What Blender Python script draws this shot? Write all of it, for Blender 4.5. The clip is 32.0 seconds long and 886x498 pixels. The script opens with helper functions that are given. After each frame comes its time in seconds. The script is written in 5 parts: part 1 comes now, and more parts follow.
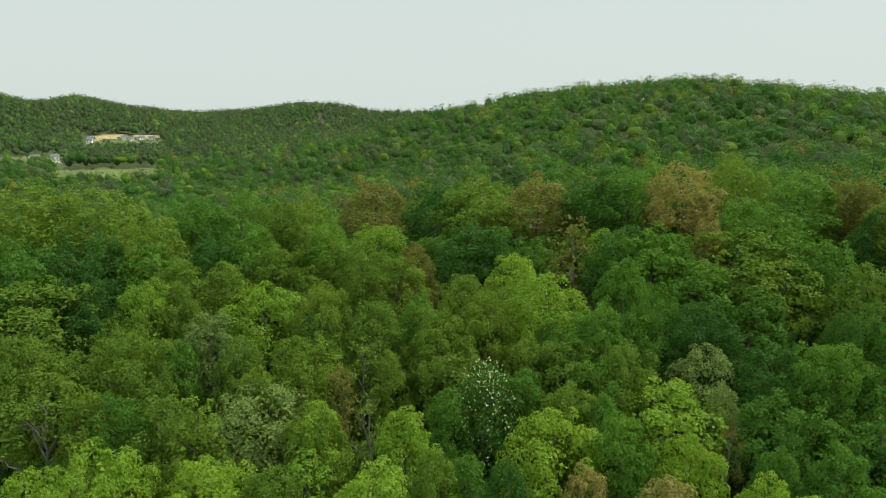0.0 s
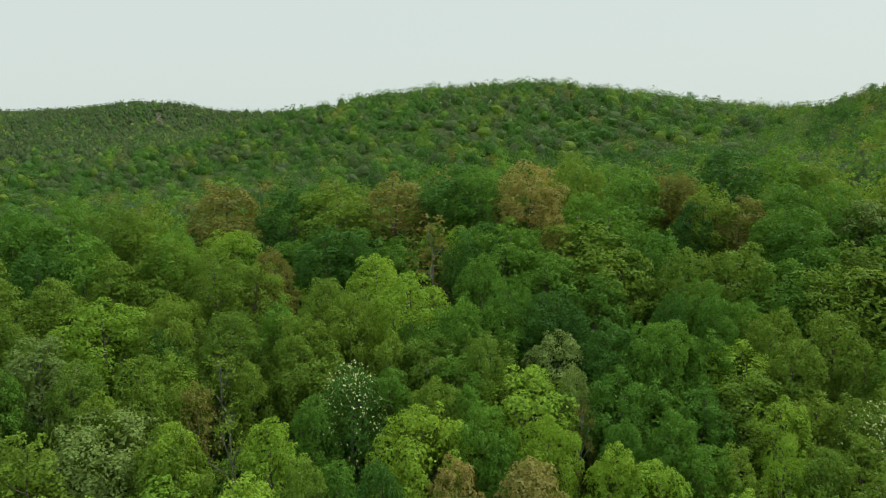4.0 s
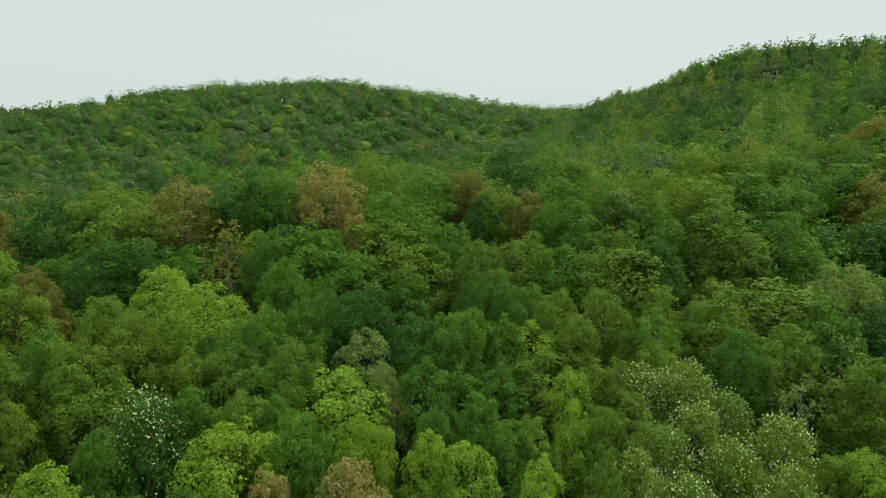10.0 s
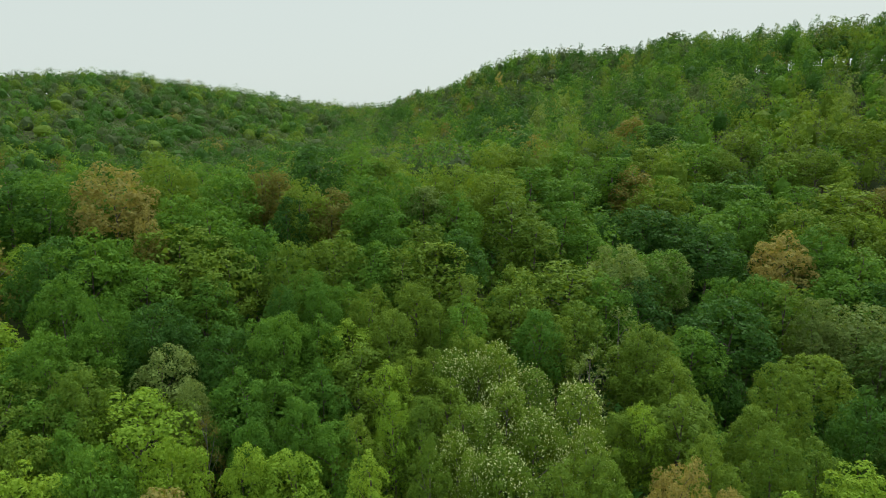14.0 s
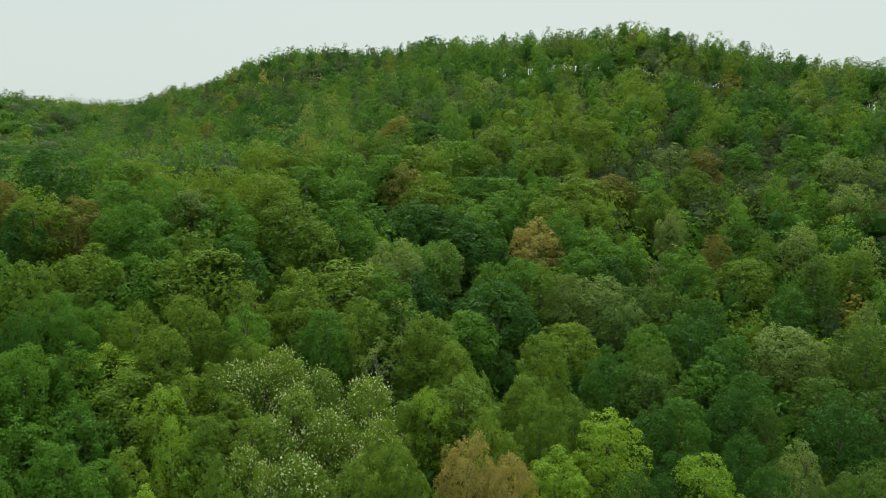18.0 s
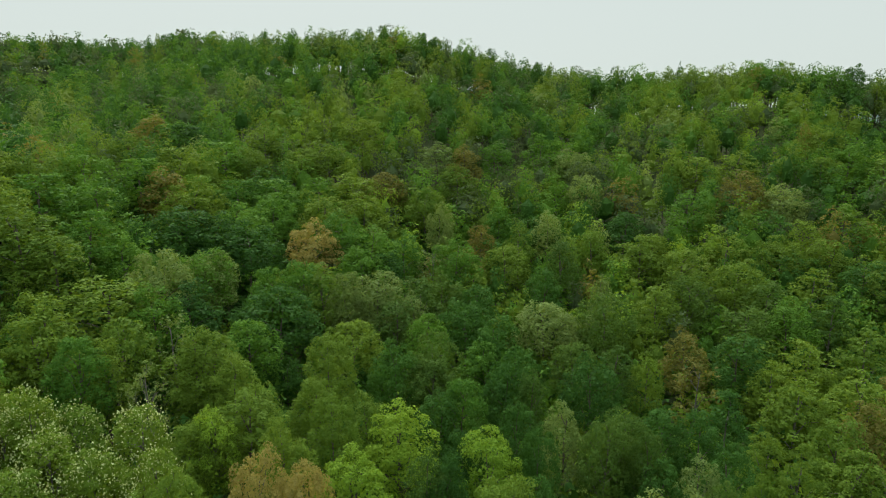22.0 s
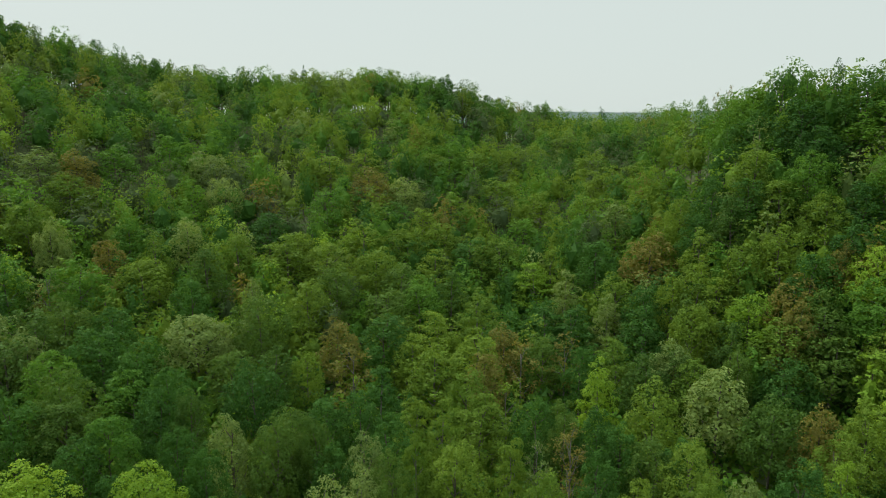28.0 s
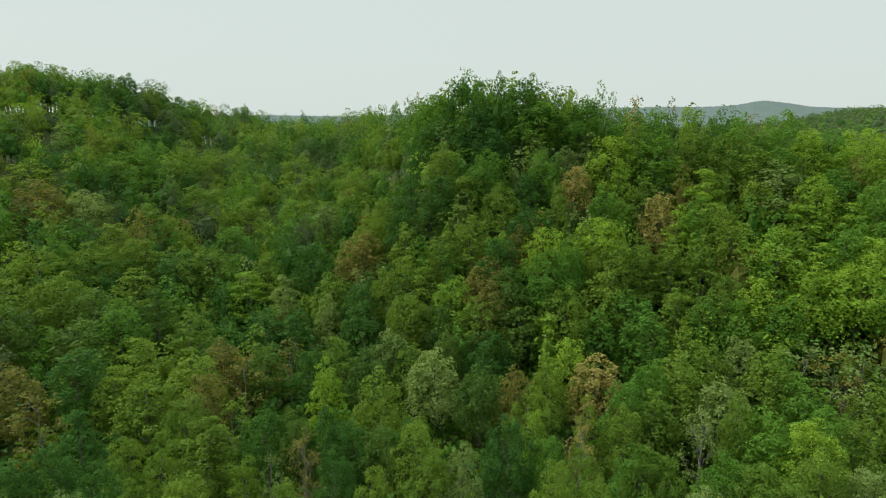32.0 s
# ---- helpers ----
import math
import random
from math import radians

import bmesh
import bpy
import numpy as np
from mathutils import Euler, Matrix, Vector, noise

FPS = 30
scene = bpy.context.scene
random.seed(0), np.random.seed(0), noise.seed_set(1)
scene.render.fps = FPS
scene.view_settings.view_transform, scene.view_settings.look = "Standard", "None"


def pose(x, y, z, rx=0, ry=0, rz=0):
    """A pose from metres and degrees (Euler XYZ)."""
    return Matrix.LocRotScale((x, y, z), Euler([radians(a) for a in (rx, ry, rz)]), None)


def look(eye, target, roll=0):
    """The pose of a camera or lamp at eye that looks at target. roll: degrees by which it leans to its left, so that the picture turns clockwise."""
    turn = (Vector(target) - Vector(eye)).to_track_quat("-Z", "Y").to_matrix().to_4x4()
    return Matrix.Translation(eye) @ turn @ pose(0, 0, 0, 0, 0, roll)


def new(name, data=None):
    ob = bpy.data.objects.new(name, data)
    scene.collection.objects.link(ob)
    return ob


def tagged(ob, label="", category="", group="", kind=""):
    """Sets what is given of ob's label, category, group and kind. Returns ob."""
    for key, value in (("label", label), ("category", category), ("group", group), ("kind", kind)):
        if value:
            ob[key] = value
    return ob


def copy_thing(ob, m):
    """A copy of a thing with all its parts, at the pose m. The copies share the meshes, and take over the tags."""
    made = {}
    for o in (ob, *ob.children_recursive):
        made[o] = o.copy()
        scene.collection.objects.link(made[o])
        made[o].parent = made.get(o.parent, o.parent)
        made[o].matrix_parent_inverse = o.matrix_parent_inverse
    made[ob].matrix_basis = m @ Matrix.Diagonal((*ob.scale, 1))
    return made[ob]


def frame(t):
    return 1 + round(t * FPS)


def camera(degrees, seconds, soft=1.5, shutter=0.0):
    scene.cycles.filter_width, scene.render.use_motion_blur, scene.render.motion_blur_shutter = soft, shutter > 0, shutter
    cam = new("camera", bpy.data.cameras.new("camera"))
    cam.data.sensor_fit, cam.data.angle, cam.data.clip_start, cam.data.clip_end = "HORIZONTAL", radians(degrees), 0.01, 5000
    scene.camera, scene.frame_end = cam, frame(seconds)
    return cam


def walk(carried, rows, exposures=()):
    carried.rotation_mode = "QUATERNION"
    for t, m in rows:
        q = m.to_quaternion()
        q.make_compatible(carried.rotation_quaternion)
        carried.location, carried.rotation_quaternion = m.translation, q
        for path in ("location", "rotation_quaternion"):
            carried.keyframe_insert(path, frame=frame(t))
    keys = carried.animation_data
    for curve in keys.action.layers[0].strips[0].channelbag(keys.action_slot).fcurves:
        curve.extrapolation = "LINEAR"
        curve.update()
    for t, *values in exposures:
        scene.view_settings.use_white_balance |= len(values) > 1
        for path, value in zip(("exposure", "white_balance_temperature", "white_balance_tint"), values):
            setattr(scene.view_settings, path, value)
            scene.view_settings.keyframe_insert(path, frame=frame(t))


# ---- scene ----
# camera: it hovers at one spot and turns
cam = camera(71.3, 32.0, soft=1.0)
PATH = [(0.0, 0.0, 0.0, 52.0, 78.41, -0.05, 0.00), (0.5, 0.0, 0.0, 52.0, 78.39, -0.06, -1.91),
        (1.0, 0.0, 0.0, 52.0, 78.40, -0.07, -3.85), (1.5, 0.0, 0.0, 52.0, 78.43, -0.03, -5.39),
        (2.0, 0.0, 0.0, 52.0, 78.45, -0.09, -7.15), (2.5, 0.0, 0.0, 52.0, 78.46, -0.10, -8.63),
        (3.0, 0.0, 0.0, 52.0, 78.46, -0.13, -10.20), (3.5, 0.0, 0.0, 52.0, 78.47, -0.08, -11.71),
        (5.5, 0.0, 0.0, 52.0, 78.55, -0.04, -18.18), (6.0, 0.0, 0.0, 52.0, 78.55, -0.04, -20.02),
        (6.5, 0.0, 0.0, 52.0, 78.55, -0.06, -21.45), (7.0, 0.0, 0.0, 52.0, 78.55, -0.07, -22.83),
        (7.5, 0.0, 0.0, 52.0, 78.54, -0.10, -24.09), (8.0, 0.0, 0.0, 52.0, 78.56, -0.16, -25.59),
        (8.5, 0.0, 0.0, 52.0, 78.55, -0.12, -27.15), (9.0, 0.0, 0.0, 52.0, 78.57, -0.09, -28.76),
        (9.5, 0.0, 0.0, 52.0, 78.57, -0.10, -30.11), (10.0, 0.0, 0.0, 52.0, 78.54, -0.17, -31.74),
        (10.5, 0.0, 0.0, 52.0, 78.56, -0.13, -32.81), (11.0, 0.0, 0.0, 52.0, 78.51, -0.11, -34.73),
        (11.5, 0.0, 0.0, 52.0, 78.51, -0.06, -36.85), (12.0, 0.0, 0.0, 52.0, 78.49, -0.09, -39.58),
        (12.5, 0.0, 0.0, 52.0, 78.45, -0.11, -42.14), (13.0, 0.0, 0.0, 52.0, 78.45, -0.12, -44.73),
        (13.5, 0.0, 0.0, 52.0, 78.44, -0.18, -46.95), (14.0, 0.0, 0.0, 52.0, 78.44, -0.31, -49.42),
        (14.5, 0.0, 0.0, 52.0, 78.38, -0.42, -51.70), (16.5, 0.0, 0.0, 52.0, 78.44, -0.24, -61.97),
        (17.0, 0.0, 0.0, 52.0, 78.44, -0.17, -64.90), (17.5, 0.0, 0.0, 52.0, 78.43, -0.20, -67.56),
        (18.0, 0.0, 0.0, 52.0, 78.43, -0.21, -70.12), (18.5, 0.0, 0.0, 52.0, 78.44, -0.19, -72.15),
        (19.0, 0.0, 0.0, 52.0, 78.46, -0.13, -74.26), (19.5, 0.0, 0.0, 52.0, 78.46, -0.15, -76.46),
        (20.0, 0.0, 0.0, 52.0, 78.47, -0.16, -78.96), (20.5, 0.0, 0.0, 52.0, 78.47, -0.21, -81.44),
        (21.0, 0.0, 0.0, 52.0, 78.48, -0.21, -84.19), (21.5, 0.0, 0.0, 52.0, 78.47, -0.23, -87.39),
        (22.0, 0.0, 0.0, 52.0, 78.50, -0.19, -90.86), (22.5, 0.0, 0.0, 52.0, 78.54, -0.13, -93.91),
        (23.0, 0.0, 0.0, 52.0, 78.54, -0.17, -97.23), (23.5, 0.0, 0.0, 52.0, 78.54, -0.21, -100.11),
        (24.0, 0.0, 0.0, 52.0, 78.56, -0.16, -103.17), (24.5, 0.0, 0.0, 52.0, 78.59, -0.18, -105.64),
        (25.0, 0.0, 0.0, 52.0, 78.60, -0.15, -108.14), (25.5, 0.0, 0.0, 52.0, 78.61, -0.18, -110.32),
        (27.5, 0.0, 0.0, 52.0, 78.67, -0.18, -120.34), (28.0, 0.0, 0.0, 52.0, 78.70, -0.15, -123.40),
        (28.5, 0.0, 0.0, 52.0, 78.74, -0.23, -126.92), (29.0, 0.0, 0.0, 52.0, 78.80, -0.25, -130.96),
        (29.5, 0.0, 0.0, 52.0, 78.82, -0.19, -134.68), (30.0, 0.0, 0.0, 52.0, 78.85, -0.08, -138.48),
        (30.5, 0.0, 0.0, 52.0, 78.91, -0.01, -141.62), (31.0, 0.0, 0.0, 52.0, 78.95, 0.02, -144.82),
        (31.5, 0.0, 0.0, 52.0, 78.98, 0.04, -147.57), (32.0, 0.0, 0.0, 52.0, 79.01, 0.14, -149.96)]
walk(cam, [(t, pose(*row)) for t, *row in PATH])

# ---- light: a bright, thinly veiled sky and a soft high sun ahead of the east ridge ----
SUN_BEARING, SUN_HEIGHT = 78.0, 52.0
world = bpy.data.worlds.new("sky")
scene.world = world
world.use_nodes = True
wn, wl = world.node_tree.nodes, world.node_tree.links
wn.clear()
sky = wn.new("ShaderNodeTexSky")
sky.sky_type, sky.sun_disc = "NISHITA", False
sky.sun_elevation, sky.sun_rotation = radians(SUN_HEIGHT), radians(SUN_BEARING)
sky.air_density, sky.dust_density, sky.ozone_density = 1.0, 3.0, 1.0
clear = wn.new("ShaderNodeBackground")
clear.inputs["Strength"].default_value = 0.10
veil = wn.new("ShaderNodeBackground")
veil.inputs["Color"].default_value = (0.692, 0.775, 0.738, 1)
veil.inputs["Strength"].default_value = 1.0
sky_mix = wn.new("ShaderNodeMixShader")
sky_mix.inputs[0].default_value = 0.93
sky_out = wn.new("ShaderNodeOutputWorld")
# the veil of cloud is brighter overhead than towards the horizon
up = wn.new("ShaderNodeTexCoord")
split = wn.new("ShaderNodeSeparateXYZ")
rise = wn.new("ShaderNodeMapRange")
rise.interpolation_type = "SMOOTHSTEP"
rise.inputs["From Min"].default_value, rise.inputs["From Max"].default_value = 0.18, 0.95
rise.inputs["To Min"].default_value, rise.inputs["To Max"].default_value = 1.0, 2.4
wl.new(up.outputs["Generated"], split.inputs[0])
wl.new(split.outputs[2], rise.inputs["Value"])
wl.new(rise.outputs[0], veil.inputs["Strength"])
wl.new(sky.outputs[0], clear.inputs["Color"])
wl.new(clear.outputs[0], sky_mix.inputs[1])
wl.new(veil.outputs[0], sky_mix.inputs[2])
wl.new(sky_mix.outputs[0], sky_out.inputs["Surface"])

sun = new("sun", bpy.data.lights.new("sun", "SUN"))
sun.data.energy, sun.data.angle, sun.data.color = 3.2, radians(7), (1.0, 0.95, 0.84)
sb, se = radians(SUN_BEARING), radians(SUN_HEIGHT)
sun.matrix_world = look((math.sin(sb) * math.cos(se) * 300, math.cos(sb) * math.cos(se) * 300, 52 + math.sin(se) * 300), (0, 0, 52))


# ---- materials ----
def blank(name):
    m = bpy.data.materials.new(name)
    m.use_nodes = True
    m.node_tree.nodes.clear()
    return m, m.node_tree.nodes, m.node_tree.links


def leaf_material(name, young, old, glow=0.45, rough=0.65, spread=0.44):
    """Leaves: two greens blended leaf by leaf and tree by tree, a little light coming through."""
    m, n, l = blank(name)
    geo, info = n.new("ShaderNodeNewGeometry"), n.new("ShaderNodeObjectInfo")
    tex = n.new("ShaderNodeTexNoise")
    tex.inputs["Scale"].default_value, tex.inputs["Detail"].default_value = 0.09, 2
    l.new(geo.outputs["Position"], tex.inputs["Vector"])
    a = n.new("ShaderNodeMath"); a.operation = "MULTIPLY_ADD"
    a.inputs[1].default_value, a.inputs[2].default_value = spread, -0.22
    l.new(geo.outputs["Random Per Island"], a.inputs[0])
    b = n.new("ShaderNodeMath"); b.operation = "MULTIPLY_ADD"
    b.inputs[1].default_value = 0.75
    l.new(info.outputs["Random"], b.inputs[0]); l.new(a.outputs[0], b.inputs[2])
    c = n.new("ShaderNodeMath"); c.operation = "MULTIPLY_ADD"; c.use_clamp = True
    c.inputs[1].default_value = 0.5
    l.new(tex.outputs[0], c.inputs[0]); l.new(b.outputs[0], c.inputs[2])
    fleck = n.new("ShaderNodeTexNoise")
    fleck.inputs["Scale"].default_value, fleck.inputs["Detail"].default_value = 2.6, 3
    l.new(geo.outputs["Position"], fleck.inputs["Vector"])
    f = n.new("ShaderNodeMath"); f.operation = "MULTIPLY_ADD"
    f.inputs[1].default_value, f.inputs[2].default_value = 0.62, -0.31
    l.new(fleck.outputs[0], f.inputs[0])
    g = n.new("ShaderNodeMath"); g.operation = "ADD"; g.use_clamp = True
    l.new(c.outputs[0], g.inputs[0]); l.new(f.outputs[0], g.inputs[1])
    mix = n.new("ShaderNodeMix"); mix.data_type = "RGBA"
    mix.inputs[6].default_value, mix.inputs[7].default_value = (*old, 1), (*young, 1)
    l.new(g.outputs[0], mix.inputs[0])
    p = n.new("ShaderNodeBsdfPrincipled")
    p.inputs["Roughness"].default_value = rough
    p.inputs["Specular IOR Level"].default_value = 0.12
    l.new(mix.outputs[2], p.inputs["Base Color"])
    warm = n.new("ShaderNodeMix"); warm.data_type = "RGBA"; warm.blend_type = "MULTIPLY"
    warm.inputs[0].default_value = 1.0
    warm.inputs[7].default_value = (1.30, 1.15, 0.65, 1)
    l.new(mix.outputs[2], warm.inputs[6])
    t = n.new("ShaderNodeBsdfTranslucent")
    l.new(warm.outputs[2], t.inputs["Color"])
    s = n.new("ShaderNodeMixShader"); s.inputs[0].default_value = glow
    o = n.new("ShaderNodeOutputMaterial")
    l.new(p.outputs[0], s.inputs[1]); l.new(t.outputs[0], s.inputs[2]); l.new(s.outputs[0], o.inputs["Surface"])
    return m


def rough_material(name, one, two, scale=1.0, bump=0.4, rough=0.9, stretch=(1, 1, 1)):
    """Bark, soil, grass, render: two colours by noise at two sizes, with fine relief."""
    m, n, l = blank(name)
    co, mp = n.new("ShaderNodeTexCoord"), n.new("ShaderNodeMapping")
    mp.inputs["Scale"].default_value = stretch
    l.new(co.outputs["Object"], mp.inputs["Vector"])
    big, fine = n.new("ShaderNodeTexNoise"), n.new("ShaderNodeTexNoise")
    big.inputs["Scale"].default_value, big.inputs["Detail"].default_value = scale, 4
    fine.inputs["Scale"].default_value, fine.inputs["Detail"].default_value = scale * 9, 5
    l.new(mp.outputs[0], big.inputs["Vector"]); l.new(mp.outputs[0], fine.inputs["Vector"])
    half = n.new("ShaderNodeMath"); half.operation = "MULTIPLY_ADD"
    half.inputs[1].default_value, half.inputs[2].default_value = 0.5, 0.0
    l.new(fine.outputs[0], half.inputs[0])
    add = n.new("ShaderNodeMath"); add.operation = "MULTIPLY_ADD"
    add.inputs[1].default_value = 0.5
    l.new(big.outputs[0], add.inputs[0]); l.new(half.outputs[0], add.inputs[2])
    ramp = n.new("ShaderNodeValToRGB")
    ramp.color_ramp.elements[0].position, ramp.color_ramp.elements[1].position = 0.36, 0.64
    ramp.color_ramp.elements[0].color, ramp.color_ramp.elements[1].color = (*one, 1), (*two, 1)
    l.new(add.outputs[0], ramp.inputs[0])
    bp = n.new("ShaderNodeBump"); bp.inputs["Strength"].default_value, bp.inputs["Distance"].default_value = bump, 0.05
    l.new(fine.outputs[0], bp.inputs["Height"])
    p = n.new("ShaderNodeBsdfPrincipled"); p.inputs["Roughness"].default_value = rough
    o = n.new("ShaderNodeOutputMaterial")
    l.new(ramp.outputs[0], p.inputs["Base Color"]); l.new(bp.outputs[0], p.inputs["Normal"]); l.new(p.outputs[0], o.inputs["Surface"])
    return m


FRESH = leaf_material("leaf_fresh_green", (0.206, 0.336, 0.034), (0.126, 0.246, 0.025))
GREEN = leaf_material("leaf_mid_green", (0.106, 0.228, 0.027), (0.060, 0.158, 0.022))
DARK = leaf_material("leaf_dark_green", (0.057, 0.146, 0.023), (0.032, 0.097, 0.019))
OLIVE = leaf_material("leaf_olive_green", (0.146, 0.236, 0.028), (0.086, 0.168, 0.023))
TAN = leaf_material("leaf_tan_catkins", (0.315, 0.280, 0.088), (0.205, 0.205, 0.060))
RUST = leaf_material("leaf_russet_buds", (0.186, 0.182, 0.042), (0.122, 0.138, 0.031))
PALE = leaf_material("leaf_pale_grey_green", (0.185, 0.268, 0.074), (0.112, 0.184, 0.050))
# haze over distance is put into this leaf colour
HAZED = leaf_material("leaf_hazed_green", (0.088, 0.138, 0.053), (0.057, 0.098, 0.040))
# OLIVE darkened: dimmer light past bearing 85 put into the leaf colour
SHADED_OLIVE = leaf_material("leaf_shaded_olive", (0.088, 0.164, 0.026), (0.048, 0.112, 0.021))
SILVER = leaf_material("leaf_silvery_young", (0.46, 0.53, 0.26), (0.33, 0.41, 0.17), 0.25)
LEAVES = [FRESH, GREEN, DARK, OLIVE, TAN, RUST, PALE, HAZED]
BARK = rough_material("bark_grey_brown", (0.055, 0.045, 0.034), (0.150, 0.130, 0.105), 2.5, 0.7, 0.95, (1, 1, 0.25))
PALE_BARK = rough_material("bark_pale_grey", (0.09, 0.08, 0.068), (0.19, 0.178, 0.155), 2.5, 0.5, 0.9, (1, 1, 0.3))
FOREST_FLOOR = rough_material("forest_floor_litter", (0.030, 0.056, 0.012), (0.075, 0.095, 0.026), 0.35, 0.6)
MEADOW = rough_material("meadow_grass", (0.088, 0.124, 0.026), (0.118, 0.146, 0.034), 0.05, 0.2)
CLAY = rough_material("cut_clay_bank", (0.30, 0.22, 0.09), (0.42, 0.33, 0.15), 0.08, 0.4)
WALL_WHITE = rough_material("white_siding", (0.72, 0.73, 0.71), (0.80, 0.80, 0.78), 0.6, 0.1, 0.6)
ROOF_GREY = rough_material("grey_shingles", (0.10, 0.10, 0.105), (0.17, 0.17, 0.17), 1.2, 0.3, 0.85)
BARE_SOIL = rough_material("bare_brown_soil", (0.080, 0.066, 0.040), (0.120, 0.098, 0.058), 0.1, 0.4)
GRAVEL = rough_material("pale_gravel", (0.34, 0.32, 0.27), (0.46, 0.44, 0.38), 0.2, 0.3)
GLASS_DARK = rough_material("window_dark", (0.02, 0.025, 0.03), (0.04, 0.045, 0.05), 1.0, 0.0, 0.15)

# ---- the lie of the land ----
# Lines across the country round the lookout: bearing clockwise from ahead, distance, height of the tree tops
# against the lookout (z = LOOKOUT). The ground lies CANOPY below the tops.
LOOKOUT, CANOPY = 52.0, 17.0
NEAR_BENCH = ((-50, 55, -27), (0, 55, -26), (40, 55, -28), (75, 58, -30), (100, 62, -33), (130, 65, -36), (170, 65, -36), (240, 60, -34))
LOWER_SLOPE = ((-50, 76, -19), (-10, 78, -19), (20, 78, -18), (45, 82, -19.5), (60, 85, -24), (75, 88, -28), (90, 90, -31),
               (110, 95, -34), (130, 95, -36), (150, 95, -35), (175, 95, -34), (240, 90, -35))
SHOULDER = ((-50, 96, -9), (-30, 97, -9), (-15, 100, -10.4), (0, 102, -10), (10, 105, -8.6), (20, 108, -7), (35, 112, -7.4), (45, 120, -6.2),
            (54, 130, -6), (60, 135, -11), (70, 138, -14), (80, 140, -17), (92, 145, -20), (105, 150, -21), (120, 150, -25),
            (132, 155, -27), (142, 135, -22), (150, 125, -16), (160, 120, -16), (175, 120, -17), (185, 120, -18), (240, 130, -30))
BEHIND_SHOULDER = ((-50, 190, -36), (-20, 200, -40), (0, 190, -28), (20, 185, -20), (40, 190, -13), (50, 200, -9), (58, 200, 0), (70, 195, 4),
                   (87, 190, 6), (105, 200, -2), (120, 200, -6), (132, 210, -12), (142, 180, -10), (150, 140, -3), (165, 135, -6),
                   (185, 133, -9), (240, 165, -20))
HILL_FOOT = ((-50, 470, -50), (-20, 470, -50), (-8, 430, -40), (5, 320, -22), (20, 300, -15), (35, 320, -14), (42, 350, -8), (48, 330, -1),
             (54, 320, 15), (60, 300, 20), (70, 255, 23), (87, 220, 21), (105, 235, 10), (120, 232, 9), (132, 255, -2), (142, 215, 0),
             (150, 150, 4), (165, 142, 1), (185, 141, -5), (240, 185, -15))
NORTH_HILL = ((-50, 620, -35), (-20, 620, -35), (-13, 620, -24), (-8, 620, -12), (-1, 700, 19), (6, 660, 29), (11, 620, 33.5), (17, 590, 36), (22, 570, 38),
              (29, 570, 29), (34, 580, 23), (39, 600, 17), (42, 620, 15), (45, 560, 18))
EAST_RIDGE = ((48, 520, 25), (51, 480, 30), (54, 440, 41), (57, 410, 43), (60, 385, 43), (65, 350, 38), (69, 315, 40), (75, 285, 37), (80, 265, 37),
              (87, 250, 36), (91, 250, 32), (97, 260, 26), (105, 270, 20.5), (110, 270, 21.5), (119, 265, 23.5), (124, 265, 19), (127, 280, 14.5))
SOUTH_KNOLL = ((132, 300, 8), (138, 300, 5), (143, 240, 7), (147.6, 190, 10), (151, 160, 13.5), (158, 150, 14), (161, 150, 10.5), (165, 150, 9.6),
               (168, 150, 7), (171, 150, 6.4), (175, 150, 4.4), (179, 150, 0.8), (185, 150, -1.3), (240, 200, -10), (290, 400, -30))
FAR_SIDE = ((-50, 950, -6), (-14, 950, -6), (-8, 960, -8), (0, 950, -10), (20, 900, -10), (42, 900, -10), (60, 560, 0), (87, 380, 0), (120, 400, -10),
            (150, 260, -20), (185, 240, -30), (240, 300, -30), (290, 700, -30))
FAR_HILLS = ((-50, 1350, 52), (-35, 1300, 53), (-32.8, 1300, 37), (-30, 1300, 54), (-26.7, 1300, 35), (-21.6, 1300, 23), (-16.6, 1300, 31), (-12.7, 1300, 46),
             (-9.3, 1300, 44), (-5.3, 1300, 28), (-3, 1300, 33), (10, 1300, 20), (40, 1300, 5), (90, 1200, -20), (130, 1200, -10), (150, 1400, 10),
             (165, 1700, 12), (173, 1700, 14), (178, 1600, 22), (182, 1450, 38), (187, 1400, 44), (240, 1500, 30), (290, 1400, 40))


def ring(line):
    """Distance and height of a line at every whole bearing, smoothed."""
    k = np.array(line, float)
    b = np.concatenate([k[:, 0] - 360, k[:, 0], k[:, 0] + 360])
    q = np.arange(-20, 380) - 0.0
    out = []
    for c in (1, 2):
        v = np.interp(q, b, np.tile(k[:, c], 3))
        v = np.convolve(v, (0.2, 0.6, 0.2), "same")
        out.append(v[20:380])
    return out


def monotone(xs, ys, q):
    """A monotone cubic through (xs, ys), read at q."""
    h, d = np.diff(xs), np.diff(ys) / np.diff(xs)
    m = np.zeros_like(ys)
    same = d[:-1] * d[1:] > 0
    m[1:-1] = np.where(same, 2 * d[:-1] * d[1:] / np.where(same, d[:-1] + d[1:], 1), 0)
    m[0], m[-1] = d[0], 0
    i = np.clip(np.searchsorted(xs, q) - 1, 0, len(xs) - 2)
    t = (q - xs[i]) / h[i]
    return ((1 + 2 * t) * (1 - t) ** 2 * ys[i] + t * (1 - t) ** 2 * h[i] * m[i]
            + t * t * (3 - 2 * t) * ys[i + 1] + t * t * (t - 1) * h[i] * m[i + 1])


